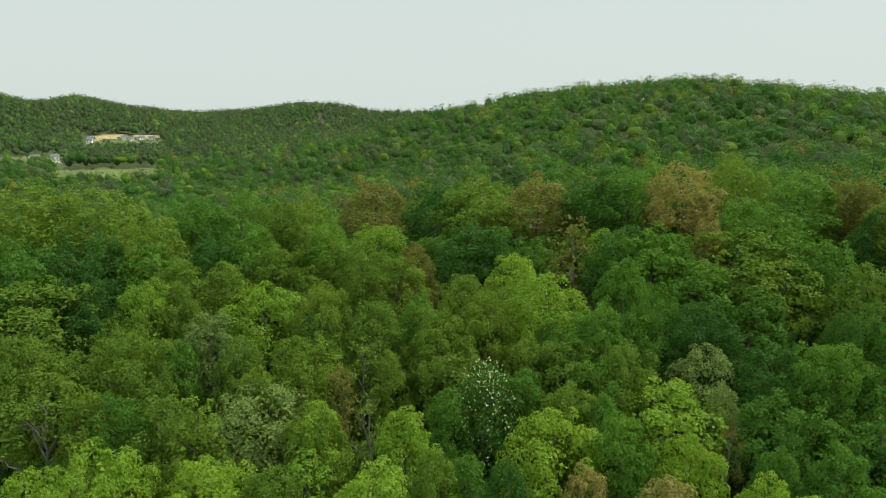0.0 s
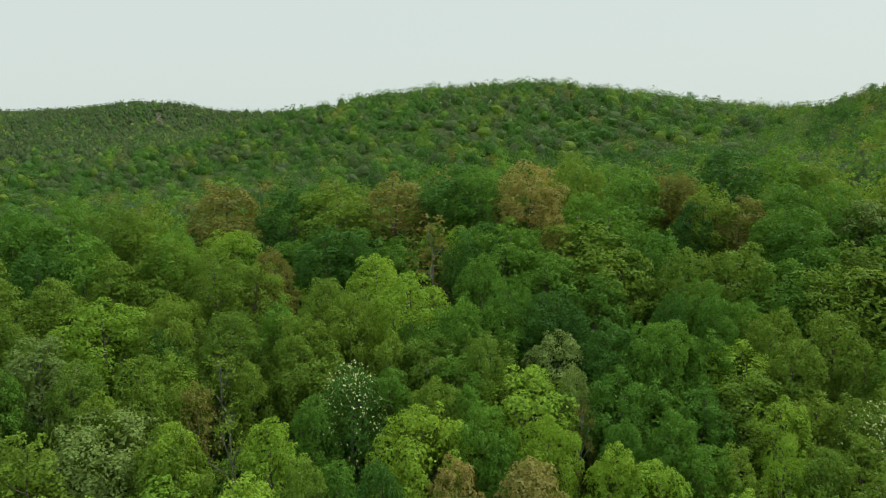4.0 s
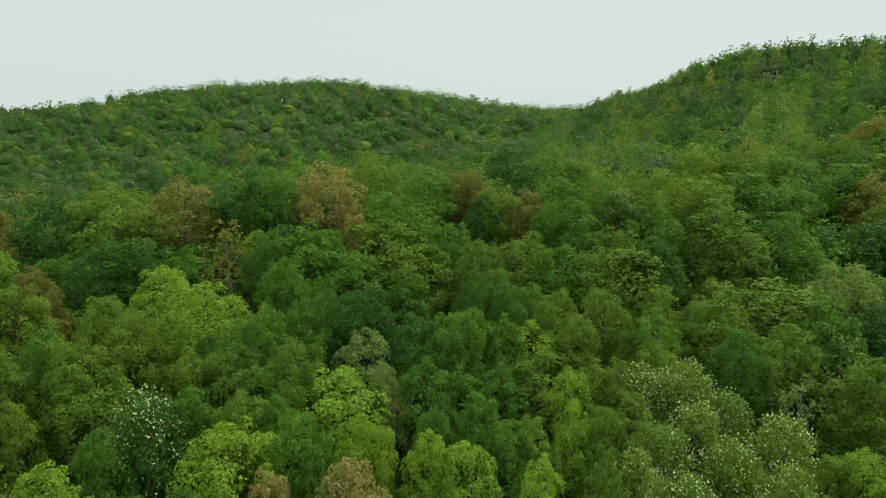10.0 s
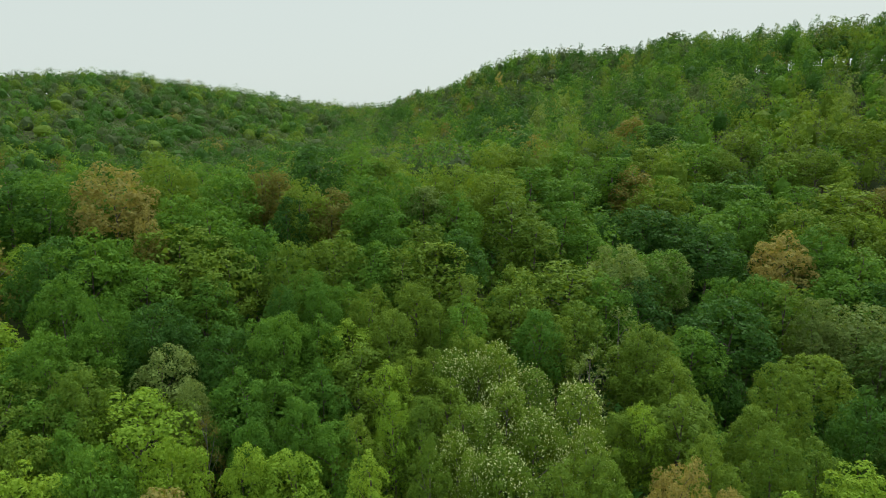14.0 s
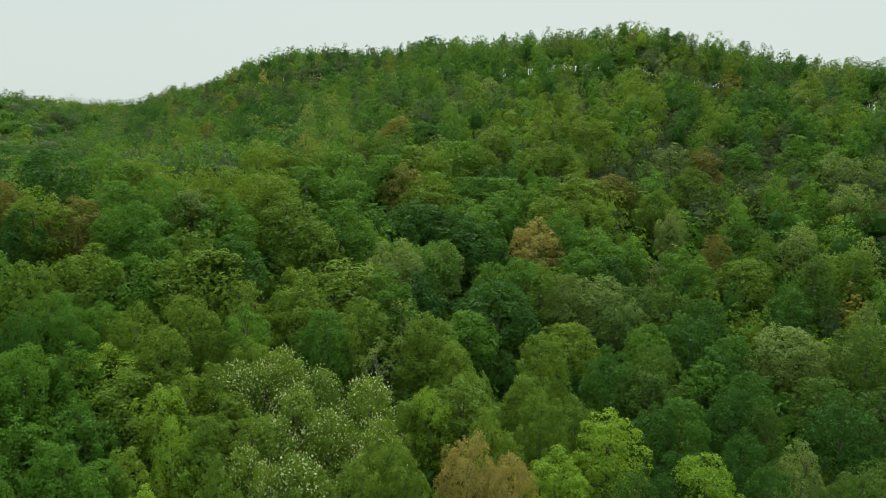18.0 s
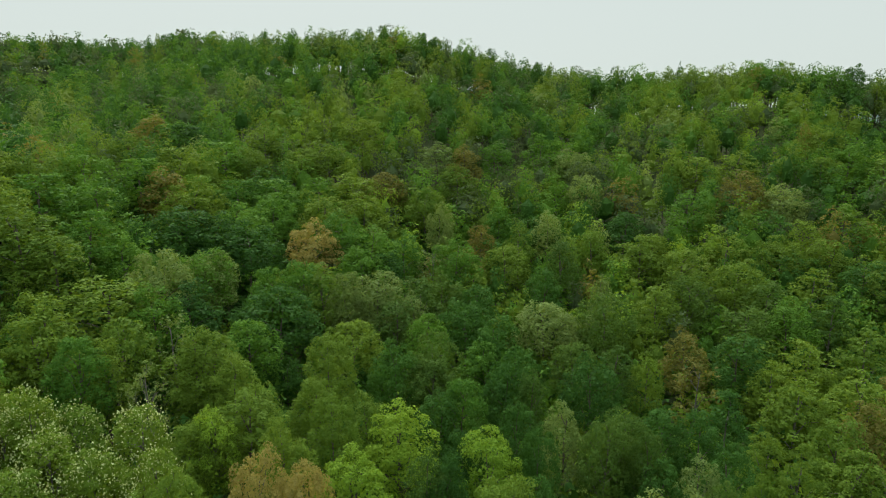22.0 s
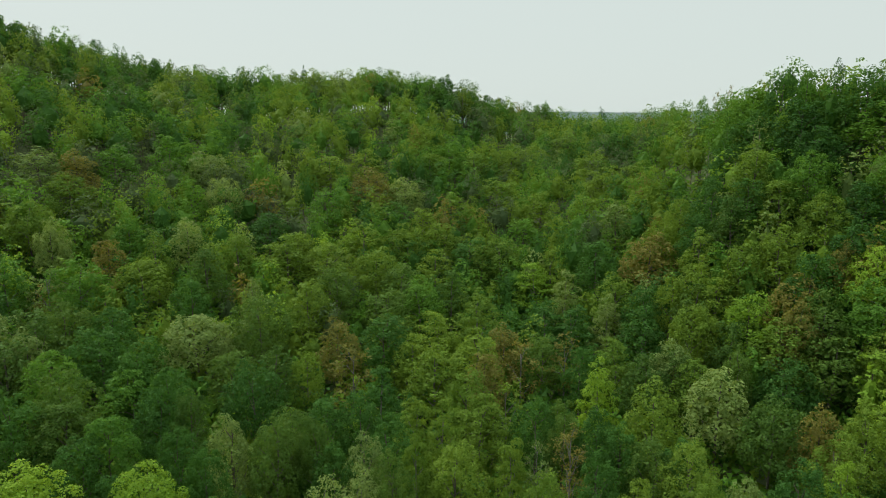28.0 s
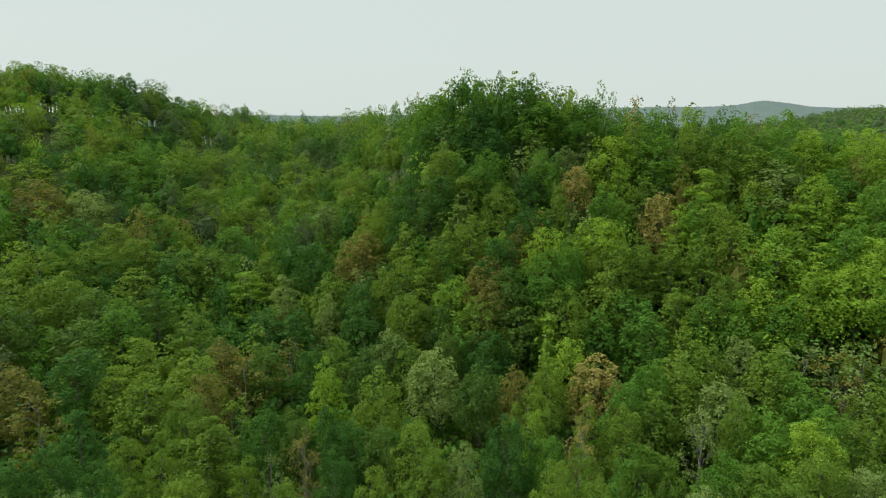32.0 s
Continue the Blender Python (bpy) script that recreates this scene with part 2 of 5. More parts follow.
RINGS = [ring(s) for s in (NEAR_BENCH, LOWER_SLOPE, SHOULDER, BEHIND_SHOULDER, HILL_FOOT, NORTH_HILL + EAST_RIDGE + SOUTH_KNOLL, FAR_SIDE, FAR_HILLS)]
REACH = np.geomspace(10, 4900, 420)
LAND = np.zeros((360, len(REACH)))
for deg in range(360):
    xs = [5.0, 28.0] + [float(r[0][deg]) for r in RINGS] + [4900.0]
    ys = [-31.0, -30.0] + [float(r[1][deg]) for r in RINGS] + [-25.0]
    for j in range(1, len(xs)):
        xs[j] = max(xs[j], xs[j - 1] + 4)
    LAND[deg] = monotone(np.array(xs), np.array(ys), REACH) + LOOKOUT - CANOPY


def wobble(x, y, size, seed):
    """Smooth value noise between -1 and 1."""
    u, v = x / size + seed * 17.3, y / size - seed * 9.1
    iu, iv = np.floor(u), np.floor(v)
    fu, fv = u - iu, v - iv
    fu, fv = fu * fu * (3 - 2 * fu), fv * fv * (3 - 2 * fv)
    pick = lambda a, b: np.modf(np.sin(a * 127.1 + b * 311.7 + seed * 74.7) * 43758.5453)[0]
    return (pick(iu, iv) * (1 - fu) + pick(iu + 1, iv) * fu) * (1 - fv) + (pick(iu, iv + 1) * (1 - fu) + pick(iu + 1, iv + 1) * fu) * fv


def land(x, y):
    """Height of the ground."""
    x, y = np.asarray(x, float), np.asarray(y, float)
    d = np.clip(np.hypot(x, y), 10.01, 4899)
    b = np.degrees(np.arctan2(x, y)) % 360
    i = np.floor(b).astype(int) % 360
    f = b - np.floor(b)
    g = np.interp(d, REACH, np.arange(len(REACH)))
    j = np.minimum(g.astype(int), len(REACH) - 2)
    h = g - j
    z = (LAND[i, j] * (1 - h) + LAND[i, j + 1] * h) * (1 - f) + (LAND[(i + 1) % 360, j] * (1 - h) + LAND[(i + 1) % 360, j + 1] * h) * f
    return z + 0.9 * wobble(x, y, 23, 1) + 0.4 * wobble(x, y, 9, 2)


def spot(bearing, distance):
    a = radians(bearing)
    x, y = math.sin(a) * distance, math.cos(a) * distance
    return x, y, float(land(x, y))


def mesh_of(name, verts, faces, mats, index=None, smooth=False):
    me = bpy.data.meshes.new(name)
    verts = np.asarray(verts, np.float32)
    flat = np.concatenate([np.asarray(f, np.int32).ravel() for f in faces])
    sizes = np.concatenate([np.full(len(f), f.shape[1], np.int32) for f in faces])
    me.vertices.add(len(verts)); me.vertices.foreach_set("co", verts.ravel())
    me.loops.add(len(flat)); me.loops.foreach_set("vertex_index", flat)
    me.polygons.add(len(sizes))
    me.polygons.foreach_set("loop_start", np.concatenate([[0], np.cumsum(sizes)[:-1]]).astype(np.int32))
    if index is not None:
        me.polygons.foreach_set("material_index", np.asarray(index, np.int32))
    me.polygons.foreach_set("use_smooth", np.broadcast_to(np.asarray(smooth, bool), (len(sizes),)).copy())
    for m in mats:
        me.materials.append(m)
    me.update(calc_edges=True)
    return me


# ground: one sheet out to the horizon
gr = np.concatenate([[0.5], np.geomspace(8, 4900, 190)])
ga = np.radians(np.arange(0, 360, 1.0))
gx, gy = np.outer(gr, np.sin(ga)), np.outer(gr, np.cos(ga))
gz = land(gx, gy)
idx = np.arange(gx.size).reshape(gx.shape)
quad = np.stack([idx[:-1], np.roll(idx[:-1], -1, 1), np.roll(idx[1:], -1, 1), idx[1:]], -1).reshape(-1, 4)
ground = tagged(new("ground", mesh_of("ground", np.stack([gx, gy, gz], -1).reshape(-1, 3), [quad[:, ::-1], idx[:1, ::-1]], [FOREST_FLOOR], smooth=True)),
                "shaded woodland floor with leaf litter under the trees", "ground", kind="structure")

# ---- trees ----
def ico(level):
    """Vertices and faces of a unit ball: 0 gives 20 faces, 1 gives 80."""
    bm = bmesh.new()
    bmesh.ops.create_icosphere(bm, subdivisions=level + 1, radius=1)
    v = np.array([p.co[:] for p in bm.verts])
    bm.verts.index_update()
    f = np.array([[p.index for p in q.verts] for q in bm.faces])
    bm.free()
    return v, f


BALL0, BALL1 = ico(0), ico(1)


def unit(v):
    return v / (np.linalg.norm(v, axis=-1, keepdims=True) + 1e-9)


SHAPES = {"dome": (0.40, 0.62), "oval": (0.42, 0.50), "spire": (0.22, 0.80), "ragged": (0.5, 0.6)}


def lobes(rng, shape, count, lift, wide, high, plump=1.0):
    """Centres and sizes of the leafy boughs that fill a crown of that half width and height, starting at lift."""
    top, _ = SHAPES[shape]
    u = (np.arange(count) + rng.uniform(0.2, 0.8, count)) / count
    u = u ** 0.85
    side = np.where(u < top, (top - u) / (top + 0.25), (u - top) / (1.02 - top))
    p = np.sqrt(np.clip(1 - side ** 2, 0.02, 1))
    if shape == "spire":
        p = np.clip(1.05 - u, 0.1, 0.8) * 1.15
    a = np.arange(count) * 2.39996 + rng.uniform(-0.5, 0.5, count)
    size = wide * rng.uniform(0.40, 0.56, count) * (0.72 + 0.38 * p) * plump
    if shape == "ragged":
        size *= 0.8
    r = np.clip(p * wide * rng.uniform(0.75, 1.08, count) - size * 0.75, 0, None)
    z = lift + u * high - size * 0.55
    return np.stack([np.cos(a) * r, np.sin(a) * r, z], -1), size


def leaf_faces(rng, pos, nor, leaf, quad):
    """Diamond leaves, lightly folded, or plain three-cornered ones, at those places."""
    m = len(pos)
    tan = unit(np.cross(nor, rng.standard_normal((m, 3))))
    bit = np.cross(nor, tan)
    L = leaf * rng.uniform(0.65, 1.25, (m, 1))
    if quad:
        W = L * 0.36
        v = np.stack([pos - tan * L * 0.5, pos + bit * W - nor * L * 0.08, pos + tan * L * 0.5 - nor * L * 0.12, pos - bit * W - nor * L * 0.08], 1)
    else:
        v = np.stack([pos - tan * L * 0.45 - bit * L * 0.36, pos + bit * L * 0.45 - nor * L * 0.1, pos + tan * L * 0.5 - bit * L * 0.25], 1)
    return v.reshape(-1, 3), np.arange(len(v) * v.shape[1]).reshape(-1, v.shape[1])


def crown_parts(rng, centres, sizes, clumps, per, leaf, quad=True, core=BALL0, fat=0.86, loose=0.5, tuft=0.5, face=0.55):
    """Vertices, faces and smooth flags: rounded inner masses with tufts of leaves all over them.
    loose: how far the tufts stray from the surface; tuft: their half width in metres; face: how much the leaves lie along the surface."""
    V, T, Q, S = [], [], [], []
    base = 0
    mid = centres.mean(0)
    for c, s in zip(centres, sizes):
        if core is not None:
            v, f = core
            w = v * s * fat * (1 + 0.20 * rng.standard_normal((len(v), 1))) * (1, 1, 0.80) + c
            V.append(w); T.append(f + base); S.append(np.zeros(len(f), bool)); base += len(v)
        n = max(3, int(clumps * (s / sizes.mean()) ** 2))
        d = unit(rng.standard_normal((n + n // 2, 3)) + (0, 0, 0.35))
        out = unit((c - mid) * (1, 1, 0.7) + (0, 0, 0.4 * s))
        d = d[np.argsort(-(d @ out) + rng.uniform(-0.9, 0.9, len(d)))][:n]
        t = c + d * (1, 1, 0.82) * s * (1 + loose * rng.uniform(-0.55, 0.25, (n, 1)))
        m = n * per
        wide = tuft * rng.uniform(0.7, 1.3, (n, 1)) if per > 1 else np.zeros((n, 1))
        pos = np.repeat(t, per, 0) + rng.standard_normal((m, 3)) * (0.55, 0.55, 0.32) * np.repeat(wide, per, 0)
        nor = unit(np.repeat(d, per, 0) * face + (0, 0, 0.6) + 0.45 * rng.standard_normal((m, 3)))
        v, f = leaf_faces(rng, pos, nor, leaf, quad)
        (Q if quad else T).append(f + base)
        if not quad:
            S.append(np.zeros(len(f), bool))
        V.append(v); base += len(v)
    F, flags = [], []
    if T:
        F.append(np.concatenate(T)); flags.append(np.concatenate(S))
    if Q:
        F.append(np.concatenate(Q)); flags.append(np.zeros(len(F[-1]), bool))
    return np.concatenate(V), F, np.concatenate(flags)


def bough_crown(rng, shape, lift, wide, high, boughs, per, leaf, inside=0, flat=0.75, core=None, fat=0.62, wild=0.38):
    """A crown of separate leafy boughs on one bulging outline, with shaded foliage inside.
    Returns vertices, faces, smooth flags and points inside the boughs for the limbs to reach."""
    share = SHAPES[shape][0]
    up, down = high * (1 - share), high * share
    mid = np.array((0, 0, lift + down))
    b = unit(rng.standard_normal((7, 3)) + (0, 0, 0.3))
    amp = rng.uniform(-1.0, 1.0, 7)

    def surface(d):
        k = 0.96 + 0.17 * (np.exp(-(1 - d @ b.T) / 0.16) * amp).sum(1, keepdims=True)
        top = np.clip(d[:, 2:], 0, 1)
        slim = 1 - (0.40 if shape == "spire" else 0.14 if shape == "oval" else 0.0) * top
        p = d * k
        return np.concatenate([p[:, :2] * wide * slim, np.where(p[:, 2:] > 0, p[:, 2:] * up, p[:, 2:] * down)], 1)

    V, F, base = [], [], 0
    if core is not None:
        v, f = core
        V.append(surface(unit(v)) * fat * (1 + 0.06 * rng.standard_normal((len(v), 1))) + mid)
        F.append(f); base = len(v)
    if inside:
        d = unit(rng.standard_normal((inside, 3)) + (0, 0, 0.15))
        at = surface(d) * rng.uniform(0.48, 0.86, (inside, 1)) + mid
        v, f = leaf_faces(rng, at, unit(d * 0.9 + 0.6 * rng.standard_normal((inside, 3))), leaf * 1.9, False)
        V.append(v); F.append(f + base); base += len(v)
    g = np.arange(boughs)
    zc = 1.0 - 1.62 * (g + 0.5) / boughs
    a = g * 2.39996 + rng.uniform(-0.5, 0.5, boughs)
    out = unit(np.stack([np.cos(a) * np.sqrt(1 - zc ** 2), np.sin(a) * np.sqrt(1 - zc ** 2), zc], -1) + 0.13 * rng.standard_normal((boughs, 3)))
    size = wide * rng.uniform(0.18, 0.31, boughs) * (64.0 / max(boughs, 14)) ** 0.42
    c = surface(out) * rng.uniform(0.74, 0.98, (boughs, 1)) + mid
    count = np.maximum(2, (per * (size / size.mean()) ** 2).astype(int))
    who = np.repeat(g, count)
    m = len(who)
    d = unit(rng.standard_normal((m, 3)) + 0.65 * out[who] + (0, 0, 0.55))
    droop = 1.0 - 0.25 * (flat < 0.5) * np.hypot(d[:, :1], d[:, 1:2]) ** 2
    pos = c[who] + d * (1, 1, flat) * size[who][:, None] * (1.06 - 0.42 * rng.uniform(0, 1, (m, 1)) ** 2) * (1, 1, 1) - (0, 0, 1) * (1 - droop) * size[who][:, None]
    nor = unit(d * 0.80 + (0, 0, 0.16) + wild * rng.standard_normal((m, 3)))
    v, f = leaf_faces(rng, pos, nor, leaf, False)
    V.append(v); F.append(f + base)
    f = np.concatenate(F)
    return np.concatenate(V), [f], np.zeros(len(f), bool), c[::max(1, boughs // 10)] * (0.9, 0.9, 1) - (0, 0, 0.4)


def tube(points, radii, sides=6):
    """A tapered round limb along the points."""
    P, V = np.array(points, float), []
    for i, p in enumerate(P):
        d = unit(P[min(i + 1, len(P) - 1)] - P[max(i - 1, 0)])
        a = unit(np.cross(d, (0.31, 0.9, 0.2)))
        b = np.cross(d, a)
        g = np.linspace(0, 2 * np.pi, sides, endpoint=False)[:, None]
        V.append(p + radii[i] * (np.cos(g) * a + np.sin(g) * b))
    F = []
    for i in range(len(P) - 1):
        for k in range(sides):
            j = (k + 1) % sides
            F.append((i * sides + k, i * sides + j, (i + 1) * sides + j, (i + 1) * sides + k))
    return np.concatenate(V), np.array(F)


def join(bits):
    V, F, base = [], [], 0
    for v, f in bits:
        V.append(v); F.append(f + base); base += len(v)
    return np.concatenate(V), [np.concatenate(F)]


def stem_mesh(rng, tall, girth, bark, centres, twigs=0):
    """A trunk with the limbs that reach into the boughs, as one piece."""
    k = np.linspace(0, 1, 6)
    lean = rng.uniform(-0.5, 0.5, 2)
    pts = np.stack([lean[0] * k ** 2 + 0.1 * rng.standard_normal(6) * k, lean[1] * k ** 2 + 0.1 * rng.standard_normal(6) * k, k * tall - 0.6 * (k == 0)], -1)
    rad = girth * (1 - 0.82 * k) * np.where(k == 0, 1.45, 1)
    bits = [tube(pts, rad, 7)]
    for c in centres:
        h = np.clip(c[2] - rng.uniform(1.5, 4.0), pts[1, 2], pts[-1, 2] * 0.97)
        a = np.array([np.interp(h, pts[:, 2], pts[:, i]) for i in range(3)])
        m = (a + c) / 2 + (0, 0, 0.35) + 0.25 * rng.standard_normal(3)
        bits.append(tube([a, m, c], [girth * 0.34, girth * 0.22, girth * 0.07], 5))
        for _ in range(twigs):
            q = m + (c - m) * rng.uniform(0, 1)
            e = q + unit(rng.standard_normal(3) + unit(c - a) + (0, 0, 0.5)) * rng.uniform(0.8, 1.9)
            bits.append(tube([q, (q + e) / 2 + 0.12 * rng.standard_normal(3), e], [girth * 0.10, girth * 0.06, girth * 0.02], 3))
    v, f = join(bits)
    return mesh_of("trunk", v, f, [bark], smooth=True)


# kind: name, crown shape, half width, total height, crown start (share of height), boughs, leaf size, bark, fullness
KINDS = {
    "oak": ("oak_tree", "dome", 4.9, 17.0, 0.34, 14, 0.31, BARK, 1.0),
    "maple": ("maple_tree", "oval", 4.1, 17.0, 0.32, 13, 0.30, BARK, 1.05),
    "ash": ("ash_tree", "oval", 3.9, 17.5, 0.28, 13, 0.30, BARK, 1.0),
    "elm": ("elm_tree", "oval", 3.7, 17.5, 0.22, 13, 0.29, BARK, 0.95),
    "poplar": ("tulip_poplar_tree", "oval", 3.3, 18.0, 0.24, 13, 0.28, BARK, 0.9),
    "hickory": ("hickory_tree", "oval", 3.5, 17.5, 0.26, 13, 0.29, BARK, 0.92),
    "beech": ("beech_tree", "spire", 4.0, 16.5, 0.22, 14, 0.30, PALE_BARK, 0.9),
    "birch": ("birch_tree", "oval", 2.5, 16.0, 0.34, 10, 0.27, PALE_BARK, 0.7),
    "magnolia": ("cucumber_magnolia_tree", "oval", 3.6, 16.0, 0.28, 12, 0.30, PALE_BARK, 0.75),
    "sparse": ("budding_tree", "ragged", 3.9, 17.0, 0.38, 12, 0.30, PALE_BARK, 0.40),
}
FINE, PLAIN = 84.0, 145.0


def build_tree(kind, variant, fine):
    """One tree at the origin: an Empty with trunk, limbs and crown."""
    name, shape, wide, tall, start, count, leaf, bark, full = KINDS[kind]
    rng = np.random.default_rng(sum(map(ord, kind)) * 31 + variant * 7 + (3 if fine else 0))
    lift = tall * start
    thin = full < 0.6
    if thin:
        centres, sizes = lobes(rng, shape, count, lift, wide, tall - lift)
        if fine:
            v, f, flags = crown_parts(rng, centres, sizes * 0.9, int(40 * full) + 2, 6, leaf, False, None, 0.6, 1.6, 0.50)
        else:
            v, f, flags = crown_parts(rng, centres, sizes, int(22 * full) + 2, 5, leaf * 1.7, False, None, 0.66, 1.6, 0.55)
    else:
        area = wide * (wide + (tall - lift) * 0.5) / 45.0
        flat = 0.50 if kind == "beech" else 1.35 if kind in ("poplar", "birch", "elm", "hickory") else 1.1
        usual = 96 if fine else 74
        boughs = int(usual * (0.55 + 0.45 * area))
        per = (84 if fine else 52) * area * full * usual / boughs
        v, f, flags, centres = bough_crown(rng, shape, lift, wide, tall - lift, boughs, per, leaf * (0.90 if fine else 1.22), int((620 if fine else 430) * area), flat)
    crown_me = mesh_of(name.replace("_tree", "_crown"), v, f, [GREEN], smooth=flags)
    stem_me = stem_mesh(rng, tall * 0.84, 0.24 if wide > 3 else 0.16, bark, centres if fine else centres[::2], 7 if (thin and fine) else (2 if thin else 0))
    root = new(name)
    root.empty_display_size = 0.5
    made = []
    for part_name, me in (("trunk", stem_me), ("crown", crown_me)):
        ob = new(part_name, me)
        ob.parent = root
        made.append(ob)
    if kind == "magnolia":
        d = unit(rng.standard_normal((820, 3)) + (0, 0, 0.5))
        at = d * (wide, wide, (tall - lift) * 0.5) * rng.uniform(0.80, 1.12, (820, 1)) + (0, 0, lift + (tall - lift) * 0.45)
        v, f = leaf_faces(rng, at, unit(d * 0.3 + 0.8 * rng.standard_normal((820, 3))), 0.26, False)
        young = new("young_foliage", mesh_of("young_foliage", v, [f], [SILVER]))
        young.parent = root
        tagged(young, "scattered silvery young leaves")
    slot = made[1].material_slots[0]
    slot.link = "OBJECT"
    slot.material = GREEN
    return root


WORDS = {FRESH: "bright spring-green", GREEN: "mid-green", DARK: "deep-green", OLIVE: "yellowish olive-green", SHADED_OLIVE: "shade-darkened olive-green", TAN: "tan-flowering",
         RUST: "russet-budding", PALE: "pale grey-green"}
KIND_WORDS = {"oak": "broad domed oak with a full leafy crown", "maple": "dense rounded maple in full leaf", "ash": "upright ash with a full oval crown", "elm": "tall elm with a deep leafy crown", "poplar": "slender tulip poplar with upright leafy crown",
              "hickory": "upright hickory with a rounded leafy crown", "beech": "tapering beech with layered leafy boughs", "birch": "thin young birch with a narrow crown",
              "magnolia": "open-crowned magnolia with large scattered leaves", "sparse": "thinly leafed tree with bare twigs showing"}
library, placed = {}, []


def plant(kind, tone, bearing, distance, top=0.0, half=0.0, turn=None, low=False):
    """Stand one tree on the ground at that bearing and distance; top and half are its height and half width where they are known."""
    x, y, z = spot(bearing, distance)
    fine = distance < FINE
    variant = int(abs(x * 7.3 + y * 3.1)) % 4
    key = (kind, variant, fine)
    wide, tall = KINDS[kind][2:4]
    sz, sx = (top or tall) / tall, (half or wide) / wide
    m = Matrix.LocRotScale((x, y, z - 0.1), Euler((0, 0, (x * 1.7 + y * 2.9) % 6.283 if turn is None else turn)), (sx, sx, sz))
    if key not in library:
        library[key] = build_tree(*key)
        ob = library[key]
        ob.matrix_basis = m
    else:
        first = library[key]
        keep = first.scale.copy()
        first.scale = (1, 1, 1)
        ob = copy_thing(first, m)
        first.scale = keep
    for child in ob.children:
        if child.name.startswith("crown"):
            child.material_slots[0].link = "OBJECT"
            child.material_slots[0].material = tone
    if low:
        ob.name = "understory_tree"
        tagged(ob, WORDS[tone] + " lower tree standing in the shade between taller crowns", "tree", "lower trees between the tall ones")
        placed.append((x, y, half or wide))
        return ob
    tagged(ob, WORDS[tone] + " " + KIND_WORDS[kind], "tree", "trees of the " + KINDS[kind][0].replace("_tree", "") + " kind on the slopes")
    placed.append((x, y, half or wide))
    return ob


# trees that stand out, by kind and leaf colour: bearing, distance, height, half width of the crown
# past bearing 158 brighter leaf tones stand in for a pale veil of light
for row in ((51, 97.5, 16.9, 4.7), (67.8, 99.5, 16.7, 4.9), (67.8, 131.5, 17.1, 6.8), (68.6, 188.5, 16.4, 6.8), (73.5, 288.3, 16.6, 4.7), (85.6, 124, 15.6, 4.9), (89, 246, 18.1, 3.6), (90.1, 246, 17.9, 3.2), (90.5, 73, 16, 3.4), (91.5, 57, 17, 2.5), (93, 65, 15.7, 2.8), (94.2, 114.5, 16.7, 4), (96.1, 96, 18.2, 4.3), (98.2, 89, 18.2, 3.6), (98.5, 69, 17.4, 2.6), (100.5, 123.5, 16.9, 4.3), (100.6, 64.5, 16.8, 2.4), (101.1, 56, 16.2, 2.5), (107.4, 156.5, 15.6, 6.1), (111.9, 79, 16.1, 3.7),):
    plant("ash", DARK, *row)
for row in ((81.9, 57, 17.1, 3.7), (86.5, 66, 17.5, 4.4), (95.7, 63, 17.3, 3.7),):
    plant("ash", FRESH, *row)
for row in ((57.6, 134, 16.6, 6.8), (58.7, 79.5, 18.1, 3.9), (60.5, 119, 17.8, 5.7), (63.1, 116.5, 15.7, 4.5), (64.8, 153.5, 18.1, 6.6), (65.1, 94.5, 17.4, 4.2), (67.9, 189.5, 17.1, 6.8), (69.4, 150.5, 16.5, 5.7), (71.5, 167, 18.1, 6.4), (72.5, 150.5, 16, 6.5), (72.7, 91.5, 17, 4.5), (74.8, 105.5, 18.2, 3.6), (75.7, 149.5, 17.3, 6.8), (79.3, 153.5, 16.2, 5.9), (89.4, 96.5, 17.8, 3.9), (92.7, 74, 17.9, 3.4), (95, 93, 16.5, 4.2), (96, 149, 16.2, 3.9), (99.7, 189, 17.7, 5.4), (101.2, 168.5, 17.4, 4.3),):
    plant("ash", GREEN, *row)
for row in ((89.8, 82.5, 16.5, 3.8), (103.6, 99, 15.7, 4), (106.9, 67.5, 17.9, 3.2), (108, 71, 15.8, 3.1), (108.5, 74.5, 16.7, 3.1), (110.8, 68.5, 18.1, 2.5),):
    plant("ash", SHADED_OLIVE, *row)
for row in ((50, 63.5, 16.7, 3.3), (51.9, 73, 15.9, 3.3), (56.2, 86.5, 15.8, 4.3), (62.4, 86, 18, 4.2), (66.6, 51, 17.2, 2.5), (66.6, 66, 15.6, 3.1), (67.9, 165.5, 17.2, 6.8), (68.9, 67, 16.1, 3.2), (69.4, 82, 18.2, 4.9), (76.3, 60, 16, 3.2), (77.9, 170, 16.1, 5.7), (78.3, 73.5, 17, 3.4), (79.8, 82.5, 18.1, 3.7), (80, 65.5, 18.2, 3.1), (82.4, 95, 16.2, 4.3), (83.3, 71.5, 15.7, 3), (96.9, 133, 16.5, 5.2), (109, 143.5, 16.3, 6.1), (110.1, 149, 15.9, 3.9), (110.7, 121.5, 17, 4.9),):
    plant("ash", OLIVE, *row)
for row in ((81.7, 107, 18.4, 3.7),):
    plant("ash", PALE, *row)
for row in ((85.4, 160.5, 16.8, 6.1),):
    plant("ash", RUST, *row)
for row in ((117.3, 89, 17.2, 4), (133.3, 123.5, 16, 5.5), (135.9, 120.5, 16.3, 5.4),):
    plant("beech", DARK, *row)
